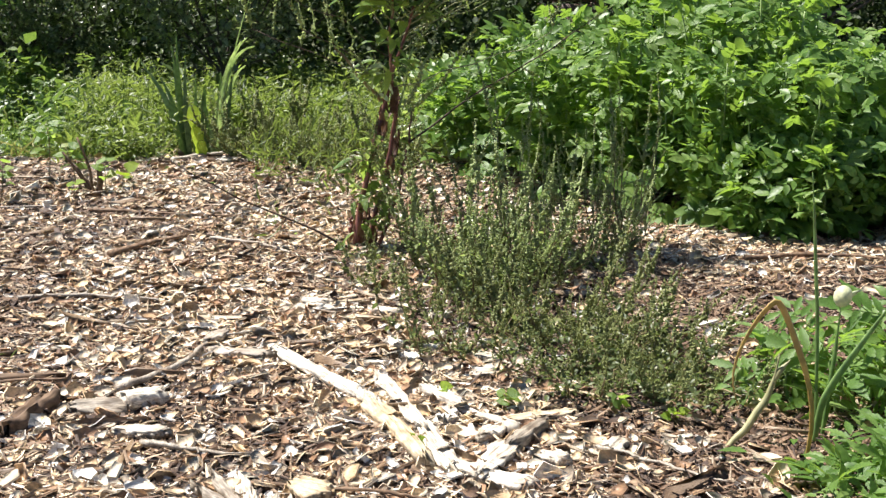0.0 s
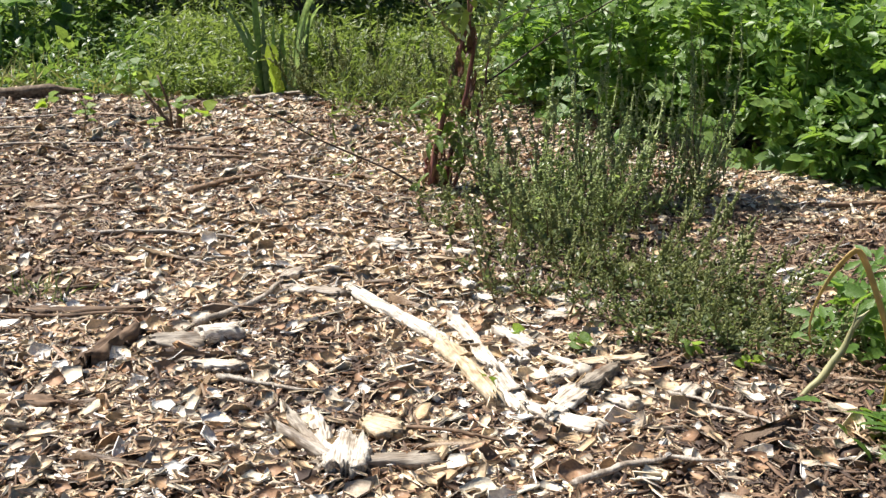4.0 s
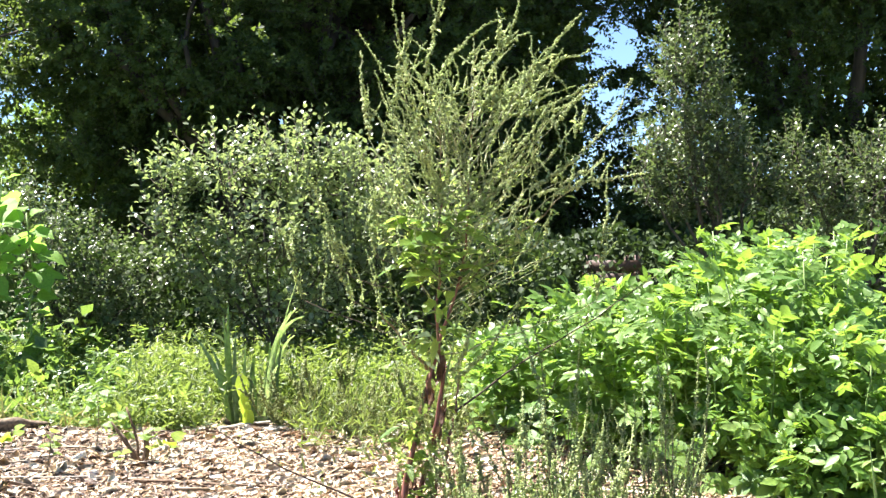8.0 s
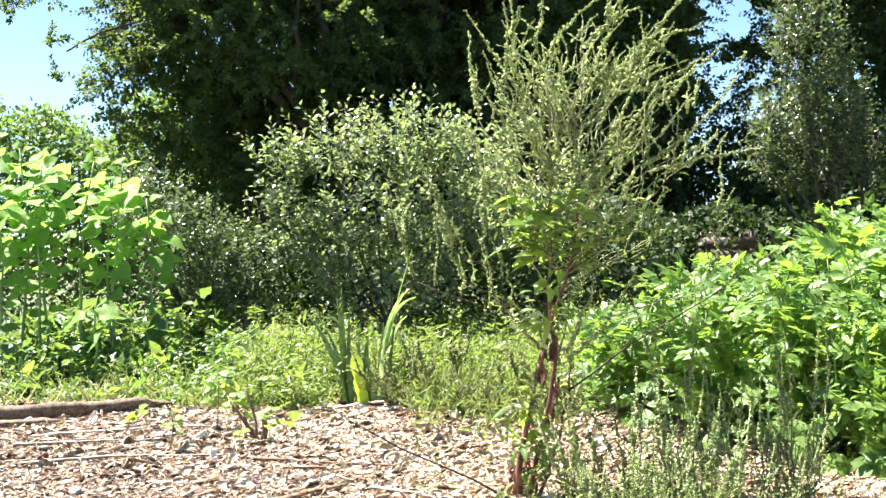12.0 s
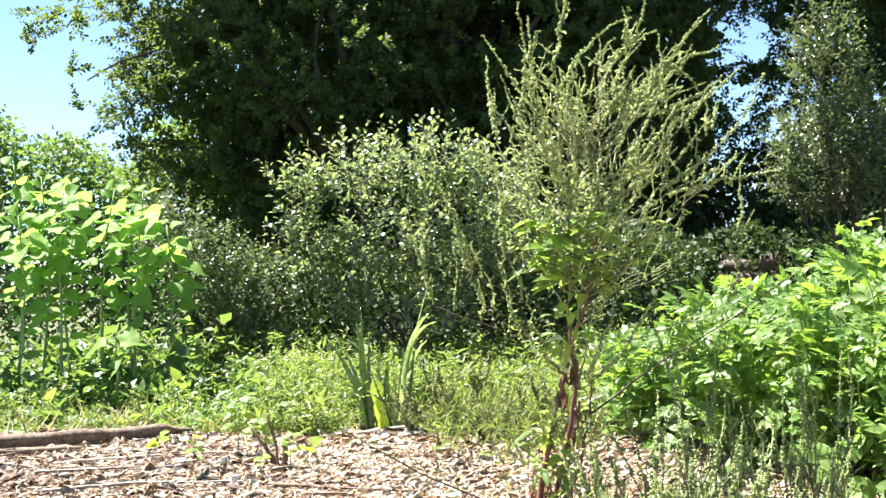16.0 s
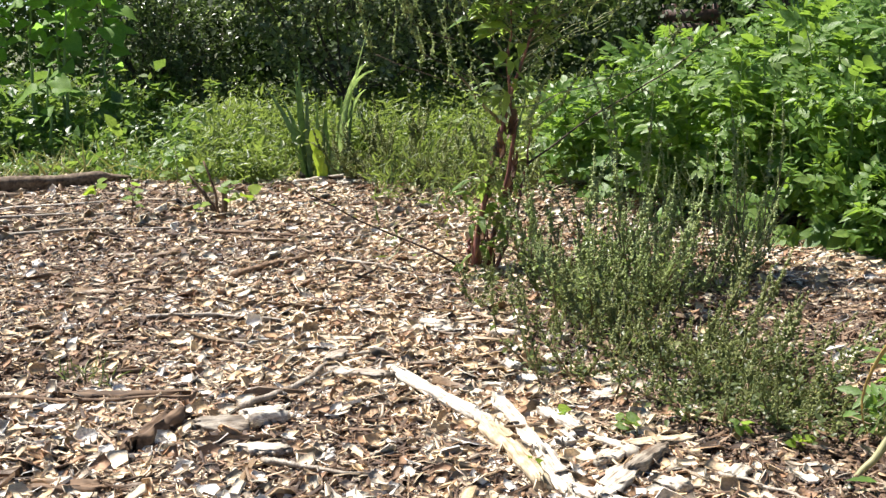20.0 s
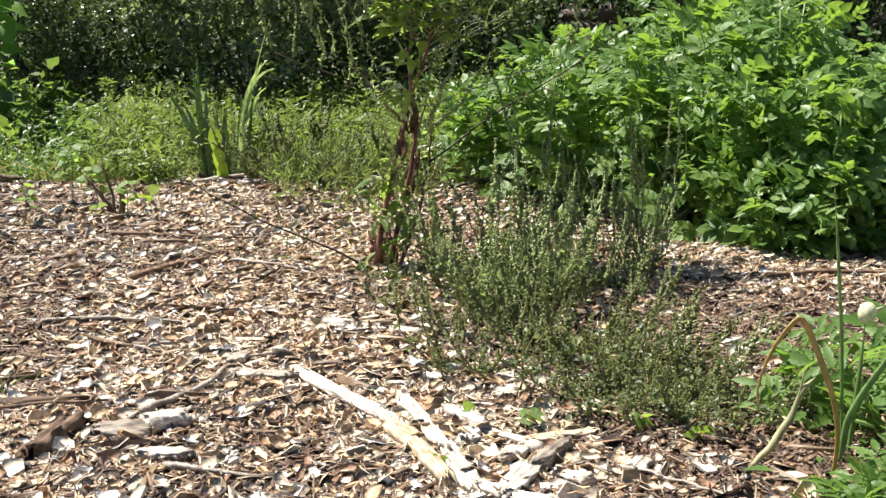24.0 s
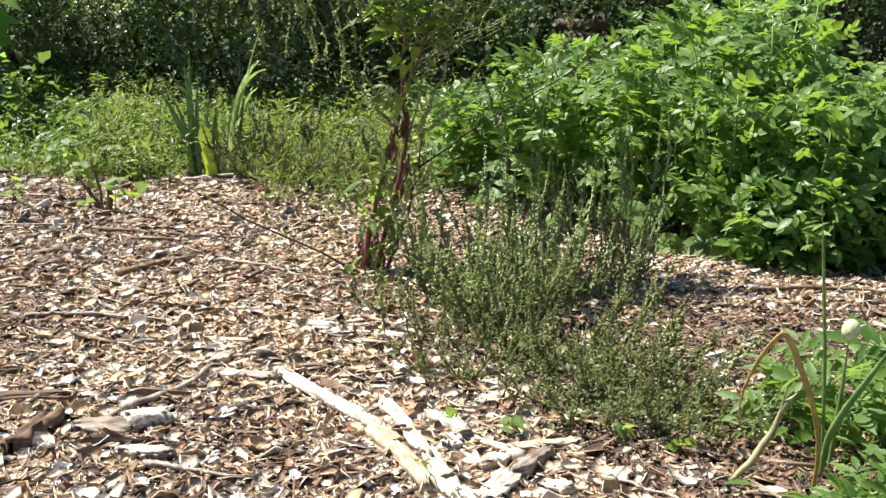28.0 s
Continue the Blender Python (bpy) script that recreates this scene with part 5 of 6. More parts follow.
hedge("far_hedge", "tall leafy hedge in sunlight", -16, -3.5, 20.5, 3.7, 60000, 0.11, M_HEDGE, 501)
hedge("dark_hedge", "dense hedge under the trees, its leaves darkened for shade", -4.5, 14, 21.5, 3.0, 50000, 0.13, M_SHADE_LEAF, 502)
hedge("tree_row", "row of dark trees behind the large trees", -4.0, 4.75, 22.5, 8.5, 22000, 0.24, M_TREE, 505)
hedge("tree_row", "row of dark trees behind the large trees", 6.7, 15, 22.5, 8.5, 9000, 0.24, M_TREE, 506)
# Dark leaves fill the deep shade under the apple tree and behind the bushes
hedge("shade_hedge", "dark leaf fill for the shade beneath the apple tree", -3.2, 2.6, 13.4, 1.5, 9000, 0.1, M_SHADE_LEAF, 503)
hedge("shade_hedge", "dark leaf fill for the shade behind the leafy bushes", 2.4, 9.5, 14.9, 1.75, 16000, 0.1, M_SHADE_LEAF, 504)


BOX = np.array([(-1, -1, -1), (1, -1, -1), (1, 1, -1), (-1, 1, -1), (-1, -1, 1), (1, -1, 1), (1, 1, 1), (-1, 1, 1)], float) * 0.5
BOX_F = np.array([(0, 2, 1), (0, 3, 2), (4, 5, 6), (4, 6, 7), (0, 1, 5), (0, 5, 4), (1, 2, 6), (1, 6, 5), (2, 3, 7), (2, 7, 6), (3, 0, 4), (3, 4, 7)])
BOARD, BOARD_F = BOX, BOX_F
# wooden bin half hidden behind the leafy bushes
# Reddish brown boards, darkened in the colour for the shade they stand in
M_DIMBOARD = wood_material("dim_reddish_boards", [(0.0, (0.05, 0.032, 0.026)), (0.5, (0.1, 0.058, 0.045)), (1.0, (0.17, 0.11, 0.09))])
bin_ = thing("compost_bin", (3.46, 14.4, -0.2), "weathered brown wooden bin half hidden behind green bushes", "bin")
for k in range(9):
    board = joined([(BOARD * [0.62, 0.03, 0.135] + [0, s * 0.3, 0.085 + 0.16 * k], BOARD_F) for s in (-1,)])
    part("board", mesh_of("board", *board, M_DIMBOARD), bin_)
    for s in (-1, 1):
        part("board", mesh_of("board", BOARD * [0.03, 0.57, 0.135] + [s * 0.3, 0.0, 0.085 + 0.16 * k], BOARD_F, M_DIMBOARD), bin_)
for sx in (-1, 1):
    for sy in (-1, 1):
        part("post", mesh_of("post", BOARD * [0.06, 0.06, 1.5] + [sx * 0.25, sy * 0.25, 0.75], BOARD_F, M_DIMBOARD), bin_)


# ---------------------------------------------------------------- wood lying on the mulch
def split_wood(name, a, b, width, thick, mat, label, seed, lift=0.0, ends=(0.35, 0.5), group="pieces of wood on the mulch", category="wood"):
    """A splintered length of wood between two places: ragged ends, torn edges, a ridged top."""
    g = np.random.default_rng(seed)
    za, zb = float(mound(a[0], a[1])), float(mound(b[0], b[1]))
    A, B = np.array([a[0], a[1], za + lift + 0.004]), np.array([b[0], b[1], zb + lift + 0.004])
    n, m = 14, 12
    L = np.linalg.norm(B - A)
    y = unit(B - A)
    x = unit(np.cross(y, [0, 0, 1]))
    z = np.cross(x, y)
    prof = np.stack([np.linspace(-1, 1, m)] * n)
    t = np.linspace(0, 1, n)
    wid = width * 0.5 * (np.clip(np.minimum(t / 0.18 + ends[0], (1 - t) / 0.18 + ends[1]), 0, 1)) * (1 + g.normal(0, 0.05, n)) * (1 + 0.14 * np.sin(5 * t + 2.1 * seed))
    ridge = thick * np.clip(0.8 + np.cumsum(g.normal(0, 0.16, m)) - 0.1 * np.arange(m) / m, 0.35, 1.25)[None] * (1 - 0.4 * prof ** 6) * (1 - 0.25 * g.uniform(0, 1, (1, m)) * t[:, None]) + g.normal(0, thick * 0.05, (n, m))
    ext = g.normal(0, 0.045 * L + 0.006, m)
    pos = t[:, None] * L + np.where(t[:, None] < 0.05, ext[None], 0) + np.where(t[:, None] > 0.95, -ext[None], 0)
    side = prof * wid[:, None] + 0.02 * L * np.sin(3 * t + seed)[:, None]
    torn = g.normal(0, 0.11, (n, m))
    torn[1:-1] = (torn[:-2] + 2 * torn[1:-1] + torn[2:]) / 4
    side += np.where(np.abs(prof) > 0.75, np.sign(prof), 0) * torn * width
    topv = A + x * side[..., None] + y * pos[..., None] + z * ridge[..., None]
    botv = A + x * (side * 0.85)[..., None] + y * pos[..., None] - z * 0.006
    v = np.concatenate([topv.reshape(-1, 3), botv.reshape(-1, 3)])
    f, o = [], n * m
    for i in range(n - 1):
        for j in range(m - 1):
            q = i * m + j
            f += [(q, q + 1, q + m + 1), (q, q + m + 1, q + m), (o + q, o + q + m + 1, o + q + 1), (o + q, o + q + m, o + q + m + 1)]
        for q in (i * m,):
            f += [(q, q + m, o + q + m), (q, o + q + m, o + q)]
        q = i * m + m - 1
        f += [(q, o + q + m, q + m), (q, o + q, o + q + m)]
    for j in range(m - 1):
        f += [(j, o + j, o + j + 1), (j, o + j + 1, j + 1)]
        q = (n - 1) * m + j
        f += [(q, q + 1, o + q + 1), (q, o + q + 1, o + q)]
    # own axes: y along the grain
    mw = Matrix((Vector(x), Vector(y), Vector(z))).transposed().to_4x4()
    mw.translation = Vector(A)
    local = (v - A) @ np.stack([x, y, z], 1)
    ob = new(name, mesh_of(name, local, f, mat))
    ob.matrix_world = mw
    return tagged(ob, label, category, group)


split_wood("split_log", (-0.022, 3.623), (0.203, 3.16), 0.046, 0.028, M_PALE, "long bleached splintered log lying on the wood chips", 1, 0.012)
split_wood("split_log", (0.189, 3.198), (0.236, 3.077), 0.035, 0.028, M_PALE, "short bleached splinter between two logs", 2, 0.01)
split_wood("split_log", (0.217, 3.124), (0.317, 2.661), 0.062, 0.03, M_CREAM, "cream split log with a torn end on the wood chips", 3, 0.012)
split_wood("split_log", (0.251, 3.308), (0.342, 2.874), 0.046, 0.03, M_PALE, "bleached splintered log lying on the wood chips", 4, 0.016)
split_wood("split_log", (0.338, 2.92), (0.386, 2.606), 0.05, 0.026, M_PALE, "bleached splintered log with a frayed end", 5, 0.012)
split_wood("wood_piece", (0.403, 3.151), (0.47, 3.013), 0.05, 0.02, M_PALE, "short bleached piece of wood under the sprawling weed", 6, 0.01)
split_wood("wood_piece", (0.45, 3.013), (0.577, 2.874), 0.022, 0.014, M_PALE, "thin bleached splinter on the mulch", 7, 0.01)
split_wood("wood_piece", (0.46, 2.569), (0.544, 2.504), 0.07, 0.018, M_PALE, "pale flat piece of wood", 8, 0.01)
split_wood("wood_piece", (0.54, 2.715), (0.66, 2.86), 0.05, 0.026, M_GREYWOOD, "grey frayed piece of wood beside a pale stone", 9, 0.008)
split_wood("wood_piece", (0.568, 2.901), (0.759, 2.948), 0.035, 0.022, M_CREAM, "tan stick beside the sprawling weed", 10, 0.01)
split_wood("wood_slab", (-0.575, 3.13), (-0.43, 3.17), 0.08, 0.03, M_GREYWOOD, "grey weathered slab of wood on the mulch", 11, 0.008)
split_wood("wood_slab", (-0.455, 3.175), (-0.345, 3.23), 0.075, 0.032, M_PALE, "bleached knotty slab of wood on the mulch", 12, 0.01)
split_wood("bark_chunk", (-0.721, 2.948), (-0.645, 3.225), 0.07, 0.034, M_BARK, "dark brown chunk of bark on the mulch", 13, 0.006)
split_wood("bark_chunk", (-0.916, 2.716), (-0.717, 2.698), 0.045, 0.03, M_BARK, "dark brown strip of bark on the mulch", 14, 0.006)
split_wood("torn_wood", (-0.035, 2.285), (-0.024, 2.44), 0.085, 0.022, M_PALE, "bleached fan of torn wood on the mulch", 15, 0.014, (0.5, 0.7))
for k, (bx_, by_, w) in enumerate([(-0.199, 2.516, 0.026), (-0.178, 2.605, 0.03), (-0.121, 2.6, 0.034), (-0.085, 2.52, 0.03)]):
    split_wood("torn_wood", (-0.05 - 0.01 * k, 2.33), (bx_, by_), w, 0.02, M_PALE if k > 1 else M_GREYWOOD, "frayed splinter of the torn bleached wood", 60 + k, 0.012 - 0.002 * k, (0.6, 0.15))
split_wood("torn_wood", (-0.085, 2.328), (0.157, 2.375), 0.06, 0.02, M_GREYWOOD, "grey frayed strip of wood on the mulch", 17, 0.002)
split_wood("wood_slab", (0.39, 2.655), (0.47, 2.545), 0.05, 0.014, M_PALE, "pale flat split piece beside the frayed wood", 64, 0.012)
split_wood("wood_piece", (0.44, 2.575), (0.548, 2.725), 0.06, 0.03, M_PALE, "white frayed piece of wood beside a pale stone", 65, 0.012, (0.3, 0.9))
split_wood("wood_piece", (0.38, 3.18), (0.45, 3.06), 0.045, 0.02, M_PALE, "bleached splinter lying beside the split logs", 66, 0.012)
split_wood("wood_slab", (-0.395, 2.944), (-0.315, 2.975), 0.075, 0.014, M_PALE, "white flat chip in front of the weathered slab", 67, 0.016)
split_wood("wood_slab", (0.06, 4.243), (0.15, 4.18), 0.07, 0.016, M_PALE, "white curled chip in front of the tall weed", 68, 0.014)
split_wood("wood_slab", (0.3, 4.06), (0.4, 4.03), 0.06, 0.016, M_PALE, "white flat chip behind the sprawling weed", 69, 0.012)
split_wood("wood_slab", (0.5, 3.96), (0.56, 4.02), 0.07, 0.016, M_PALE, "white flat chip behind the sprawling weed", 70, 0.012)
split_wood("wood_piece", (-0.256, 3.72), (-0.2, 3.83), 0.05, 0.022, M_GREYWOOD, "rough grey piece of bark lying on the branch", 71, 0.02)
# Dark slab laid where there is only shade on the mulch
split_wood("bark_chunk", (-1.0, 3.42), (-0.66, 3.42), 0.07, 0.03, M_BARK, "dark slab standing in for shade on the mulch", 72, 0.002)
split_wood("wood_slab", (0.005, 2.532), (0.089, 2.485), 0.08, 0.016, M_CREAM, "orange-tan flat chip on the mulch", 18, 0.018)
split_wood("wood_slab", (-0.232, 3.632), (-0.058, 3.586), 0.06, 0.015, M_GREYWOOD, "grey flat piece of wood on the mulch", 19, 0.012)
split_wood("wood_slab", (0.055, 4.178), (0.164, 4.104), 0.08, 0.02, M_PALE, "bleached chip in front of the tall weed", 20, 0.012)
split_wood("wood_slab", (-0.421, 2.966), (-0.321, 2.948), 0.055, 0.012, M_PALE, "pale flat chip on the mulch", 21, 0.016)
for k, (x, y) in enumerate([(0.42, 3.62), (0.5, 3.7), (0.66, 3.66), (0.36, 3.55), (0.98, 4.3), (0.6, 3.3), (0.33, 3.7), (0.48, 2.78), (0.66, 2.62), (0.42, 2.98), (0.58, 3.48), (0.7, 3.5), (0.82, 2.72), (-0.1, 5.9), (-0.6, 7.9), (-0.35, 8.1)]):
    split_wood("wood_slab", (x, y), (x + 0.06 * math.cos(k * 1.9), y + 0.07 * math.sin(k * 1.9)), 0.055, 0.014, M_PALE, "bright bleached chip on the mulch", 40 + k, 0.016)


def old_log(points, r, label, seed):
    """A rotten log: bent, furrowed and lumpy, with torn ends and a long splinter lifting off."""
    g = np.random.default_rng(seed)
    p = np.array([(x, y, float(mound(x, y)) + 0.55 * r) for x, y in points])
    n, m = 40, 14
    u = np.linspace(0, 1, n)
    q = np.stack([np.interp(u, np.linspace(0, 1, len(p)), p[:, i]) for i in range(3)], 1)
    for _ in range(4):
        q[1:-1] = (q[:-2] + 2 * q[1:-1] + q[2:]) / 4
    c = q[0].copy()
    ends = np.clip(np.minimum(u / 0.05 + 0.35, (1 - u) / 0.09 + 0.3), 0, 1)
    v, f = tube(q - c, r * ends * (1 + 0.09 * np.sin(9 * u + seed) + 0.06 * np.sin(23 * u)), m, 0.75)
    ring = v[:n * m].reshape(n, m, 3)
    mid = ring.mean(1, keepdims=True)
    furrow = 1 + g.normal(0, 0.13, (1, m, 1)) + g.normal(0, 0.05, (n, m, 1))
    ring[:] = mid + (ring - mid) * furrow
    y = unit(q[-1] - q[0])
    ring[0] -= y * g.uniform(0, 0.09, (m, 1))
    ring[-1] += y * g.uniform(0, 0.12, (m, 1))
    pieces = [(v, f)]
    for k in range(3):
        i = int(g.integers(3, 22))
        a, b = q[i] - c + [0, -0.6 * r, 0.3 * r], q[min(i + 14, n - 1)] - c + [0, -0.95 * r, 0.45 * r - 0.2 * r * k]
        pieces.append(tube(bend(a, b, (0, 0, 0.01), 8, 0.006, g), np.array([0.2, 0.24, 0.24, 0.22, 0.2, 0.17, 0.12, 0.05]) * r, 5, 0.6))
    ob = new("fallen_log", mesh_of("fallen_log", *joined(pieces), M_OLDLOG))
    ob.location = c
    return tagged(ob, label, "log", "pieces of wood on the mulch")


old_log([(-3.75, 7.5), (-3.1, 7.78), (-2.5, 8.1), (-2.02, 8.4)], 0.075, "old brown rotten log lying along the edge of the mulch", 22)
old_log([(-3.4, 7.4), (-2.9, 7.55), (-2.55, 7.78)], 0.036, "brown split branch lying beside the rotten log", 23)


def stick(points, r, label, seed, mat=M_GREYWOOD, lift=0.014):
    g = np.random.default_rng(seed)
    p = np.array([(x, y, float(mound(x, y)) + lift + 0.8 * r) for x, y in points])
    u = np.linspace(0, 1, 26)
    q = np.stack([np.interp(u, np.linspace(0, 1, len(p)), p[:, i]) for i in range(3)], 1)
    drift = np.cumsum(g.normal(0, 0.0045, (26, 3)), 0) * [1, 1, 0.25]
    q += drift - np.outer(u, drift[-1])
    c = q[0].copy()
    knots = 1 + 0.3 * np.exp(-((u - g.uniform(0.2, 0.5)) / 0.02) ** 2) + 0.35 * np.exp(-((u - g.uniform(0.55, 0.85)) / 0.025) ** 2)
    v, f = tube(q - c, 0.85 * r * np.linspace(1.15, 0.45, 26) * (1 + g.normal(0, 0.1, 26)) * knots, 8, 0.8)
    v += g.normal(0, 0.07 * r, v.shape)
    k = g.integers(8, 18)
    twig = tube(bend(q[k] - c, q[k] - c + [g.normal(0, 0.05), g.normal(0, 0.05), 0.012], (0, 0, 0.004), 5), np.linspace(0.4, 0.15, 5) * r, 5)
    ob = new("stick", mesh_of("stick", *joined([(v, f), twig]), mat))
    ob.location = c
    return tagged(ob, label, "stick", "sticks on the mulch")


stick([(0.432, 2.199), (0.574, 2.272), (0.655, 2.314), (0.774, 2.272)], 0.011, "grey bent stick on the mulch", 1)
stick([(-0.34, 5.43), (-0.12, 5.3), (0.02, 5.05)], 0.013, "pale grey stick in front of the tall weed", 2)
stick([(-0.484, 3.29), (-0.339, 3.531), (-0.244, 3.752), (-0.102, 3.845)], 0.012, "rough grey branch on the mulch", 3)
stick([(-0.363, 2.874), (-0.234, 2.828), (-0.096, 2.744)], 0.011, "brown stick on the mulch", 4)
stick([(-0.961, 4.354), (-0.71, 4.4), (-0.462, 4.308)], 0.012, "grey stick on the mulch", 5)
stick([(-0.75, 5.1), (-0.45, 5.45)], 0.02, "brown forked stick on the mulch", 6, M_BARK)
stick([(-0.191, 2.966), (-0.232, 2.901), (-0.194, 2.828)], 0.006, "small curved pale twig", 7, M_PALE)
stick([(-2.2, 6.2), (-1.7, 6.4), (-1.1, 6.3)], 0.013, "long grey stick on the mulch", 8)
stick([(-1.0, 6.2), (-0.7, 6.05), (-0.2, 5.95)], 0.013, "long brown stick on the mulch", 9, M_BARK)
stick([(-0.1, 2.569), (0.149, 2.504), (0.348, 2.439)], 0.008, "thin brown stick on the mulch", 10, M_BARK)
stick([(0.753, 2.689), (0.9, 2.55), (0.987, 2.411)], 0.008, "thin pale stick on the mulch", 11)
stick([(-1.232, 3.383), (-0.983, 3.336), (-0.582, 3.383)], 0.012, "dark rotten stick on the mulch", 12, M_BARK)
stick([(1.948, 4.77), (2.248, 4.77), (2.545, 4.631)], 0.016, "brown stick under the leafy bush", 13, M_BARK)
stick([(1.1, 5.9), (1.4, 5.7), (1.75, 5.45)], 0.015, "pale stick beside the leafy bush", 14, M_PALE)
stick([(-2.45, 6.75), (-2.05, 6.9), (-1.7, 6.95)], 0.012, "long thin grey stick in front of the rotten log", 16)
stick([(-2.5, 7.2), (-2.2, 7.35), (-1.85, 7.4)], 0.011, "thin pale stick in front of the rotten log", 17, M_PALE)
stick([(-0.75, 8.2), (-0.4, 8.4), (-0.1, 8.2)], 0.018, "pale stick at the edge of the weeds", 15, M_PALE)

pebble_v = bud_v * 1.25 * [1.1, 1.0, 0.75]
pebble = new("pebble", mesh_of("pebble", pebble_v, bud_f, M_STONE, True))
pebble.location = (0.565, 2.84, float(mound(0.565, 2.84)) + 0.022)
tagged(pebble, "smooth pale pebble among the wood chips", "stone")


# ---------------------------------------------------------------- seedlings
def seedling(x, y, h, n, size, seed, label="small bright green seedling growing through the mulch", leaves=TENDER):
    g = np.random.default_rng(seed)
    plant = thing("seedling", (x, y, float(mound(x, y)) - 0.01), label, "plant", "seedlings")
    p = bend((0, 0, 0), (g.normal(0, 0.03), g.normal(0, 0.03), h), (0.01, 0, 0), 5)
    part("stem", mesh_of("stem", *tube(p, np.linspace(0.004, 0.002, 5), 5), M_BROWNSTEM, True), plant)
    for k in range(n):
        th = k * 2.4 + g.normal(0, 0.3)
        t = 1 - 0.5 * k / max(n, 1)
        a = [np.interp(t * 4, np.arange(5), p[:, i]) for i in range(3)]
        part("leaf", leaves[k % 6], plant, m=basis(a, (math.cos(th), math.sin(th), g.uniform(-0.3, 0.9)), (g.normal(0, 0.5), g.normal(-0.4, 0.4), 1), size * g.uniform(0.7, 1.1)))


for k, q in enumerate([(-1.95, 7.6, 0.12, 5, 0.075), (-0.95, 7.0, 0.12, 4, 0.085), (-1.15, 6.6, 0.1, 3, 0.05), (0.44, 3.12, 0.05, 5, 0.035), (0.36, 2.78, 0.03, 5, 0.03), (0.98, 2.9, 0.05, 5, 0.032), (-2.35, 5.6, 0.16, 6, 0.06)]):
    seedling(*q, 600 + k)
for k, q in enumerate([(-1.5, 6.45, 0.24, 9, 0.06), (-1.4, 7.3, 0.34, 14, 0.085), (-1.2, 7.1, 0.26, 9, 0.07), (0.62, 3.0, 0.06, 5, 0.035), (0.9, 2.95, 0.05, 5, 0.032), (-1.0, 6.75, 0.2, 7, 0.06)]):
    seedling(*q, 630 + k, "small dull green plant growing through the mulch", DULL)
# broken dry stump of a plant beside the seedlings
stump = thing("dry_stalks", (-1.12, 6.85, float(mound(-1.12, 6.85))), "broken dry brown stalks standing in the mulch", "plant")
for k, (dx, dz, r) in enumerate([(-0.06, 0.24, 0.012), (0.02, 0.32, 0.01), (0.12, 0.2, 0.022), (-0.02, 0.17, 0.014)]):
    part("stalk", mesh_of("stalk", *tube(bend((dx * 0.2 + 0.05, 0.01 * k, -0.02), (dx - 0.05, 0.02 * k, dz), (0.01, 0, 0), 6, 0.004), np.linspace(r, r * 0.6, 6), 6), M_BARK, True), stump)
g = np.random.default_rng(77)
n = 32
# The tuft's darker leaf material stands in for the shadow over it
tagged(new("grass_tuft", mesh_of("grass_tuft", *cloud(LANCE, np.stack([g.normal(-0.98, 0.05, n), g.normal(3.62, 0.06, n), np.full(n, 0.0)], 1), np.stack([g.normal(0, 0.7, n), g.normal(0, 0.7, n), np.ones(n)], 1), ball(n, g), g.uniform(0.05, 0.11, n), 0.25), M_SMALL_DARK)),
       "small tuft of grass in the mulch, darkened for its shadow", "grass", kind="stuff")


# ---------------------------------------------------------------- wood chips
def chips(n, x, y, lift, length, aspect, thick, g, tilt=0.42):
    size = np.stack([length, length * aspect, thick], 1)
    v = BOX[None] * size[:, None] * (1 + g.normal(0, 0.22, (n, 8, 1)))
    v[..., 2] += g.normal(0, 0.12, (n, 8)) * length[:, None] * 0.4
    th = g.uniform(0, 2 * np.pi, n)
    a = np.stack([np.cos(th), np.sin(th), g.normal(0, tilt, n)], 1)
    a = unit(a)
    up = unit(g.normal(0, tilt, (n, 3)) + [0, 0, 1])
    b = unit(np.cross(up, a))
    c = np.cross(a, b)
    p = np.stack([x, y, mound(x, y) + lift], 1)
    out = p[:, None] + v[..., :1] * a[:, None] + v[..., 1:2] * b[:, None] + v[..., 2:] * c[:, None]
    return out.reshape(-1, 3), (BOX_F[None, 2:] + (np.arange(n) * 8)[:, None, None]).reshape(-1, 3)


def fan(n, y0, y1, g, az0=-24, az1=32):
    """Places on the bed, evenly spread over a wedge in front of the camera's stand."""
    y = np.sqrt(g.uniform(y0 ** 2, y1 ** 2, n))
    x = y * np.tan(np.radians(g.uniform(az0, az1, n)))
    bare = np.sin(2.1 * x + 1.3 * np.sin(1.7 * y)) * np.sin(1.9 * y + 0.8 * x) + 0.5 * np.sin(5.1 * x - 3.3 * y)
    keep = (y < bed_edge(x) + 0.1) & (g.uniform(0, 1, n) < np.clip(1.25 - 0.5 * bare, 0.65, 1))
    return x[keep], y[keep]


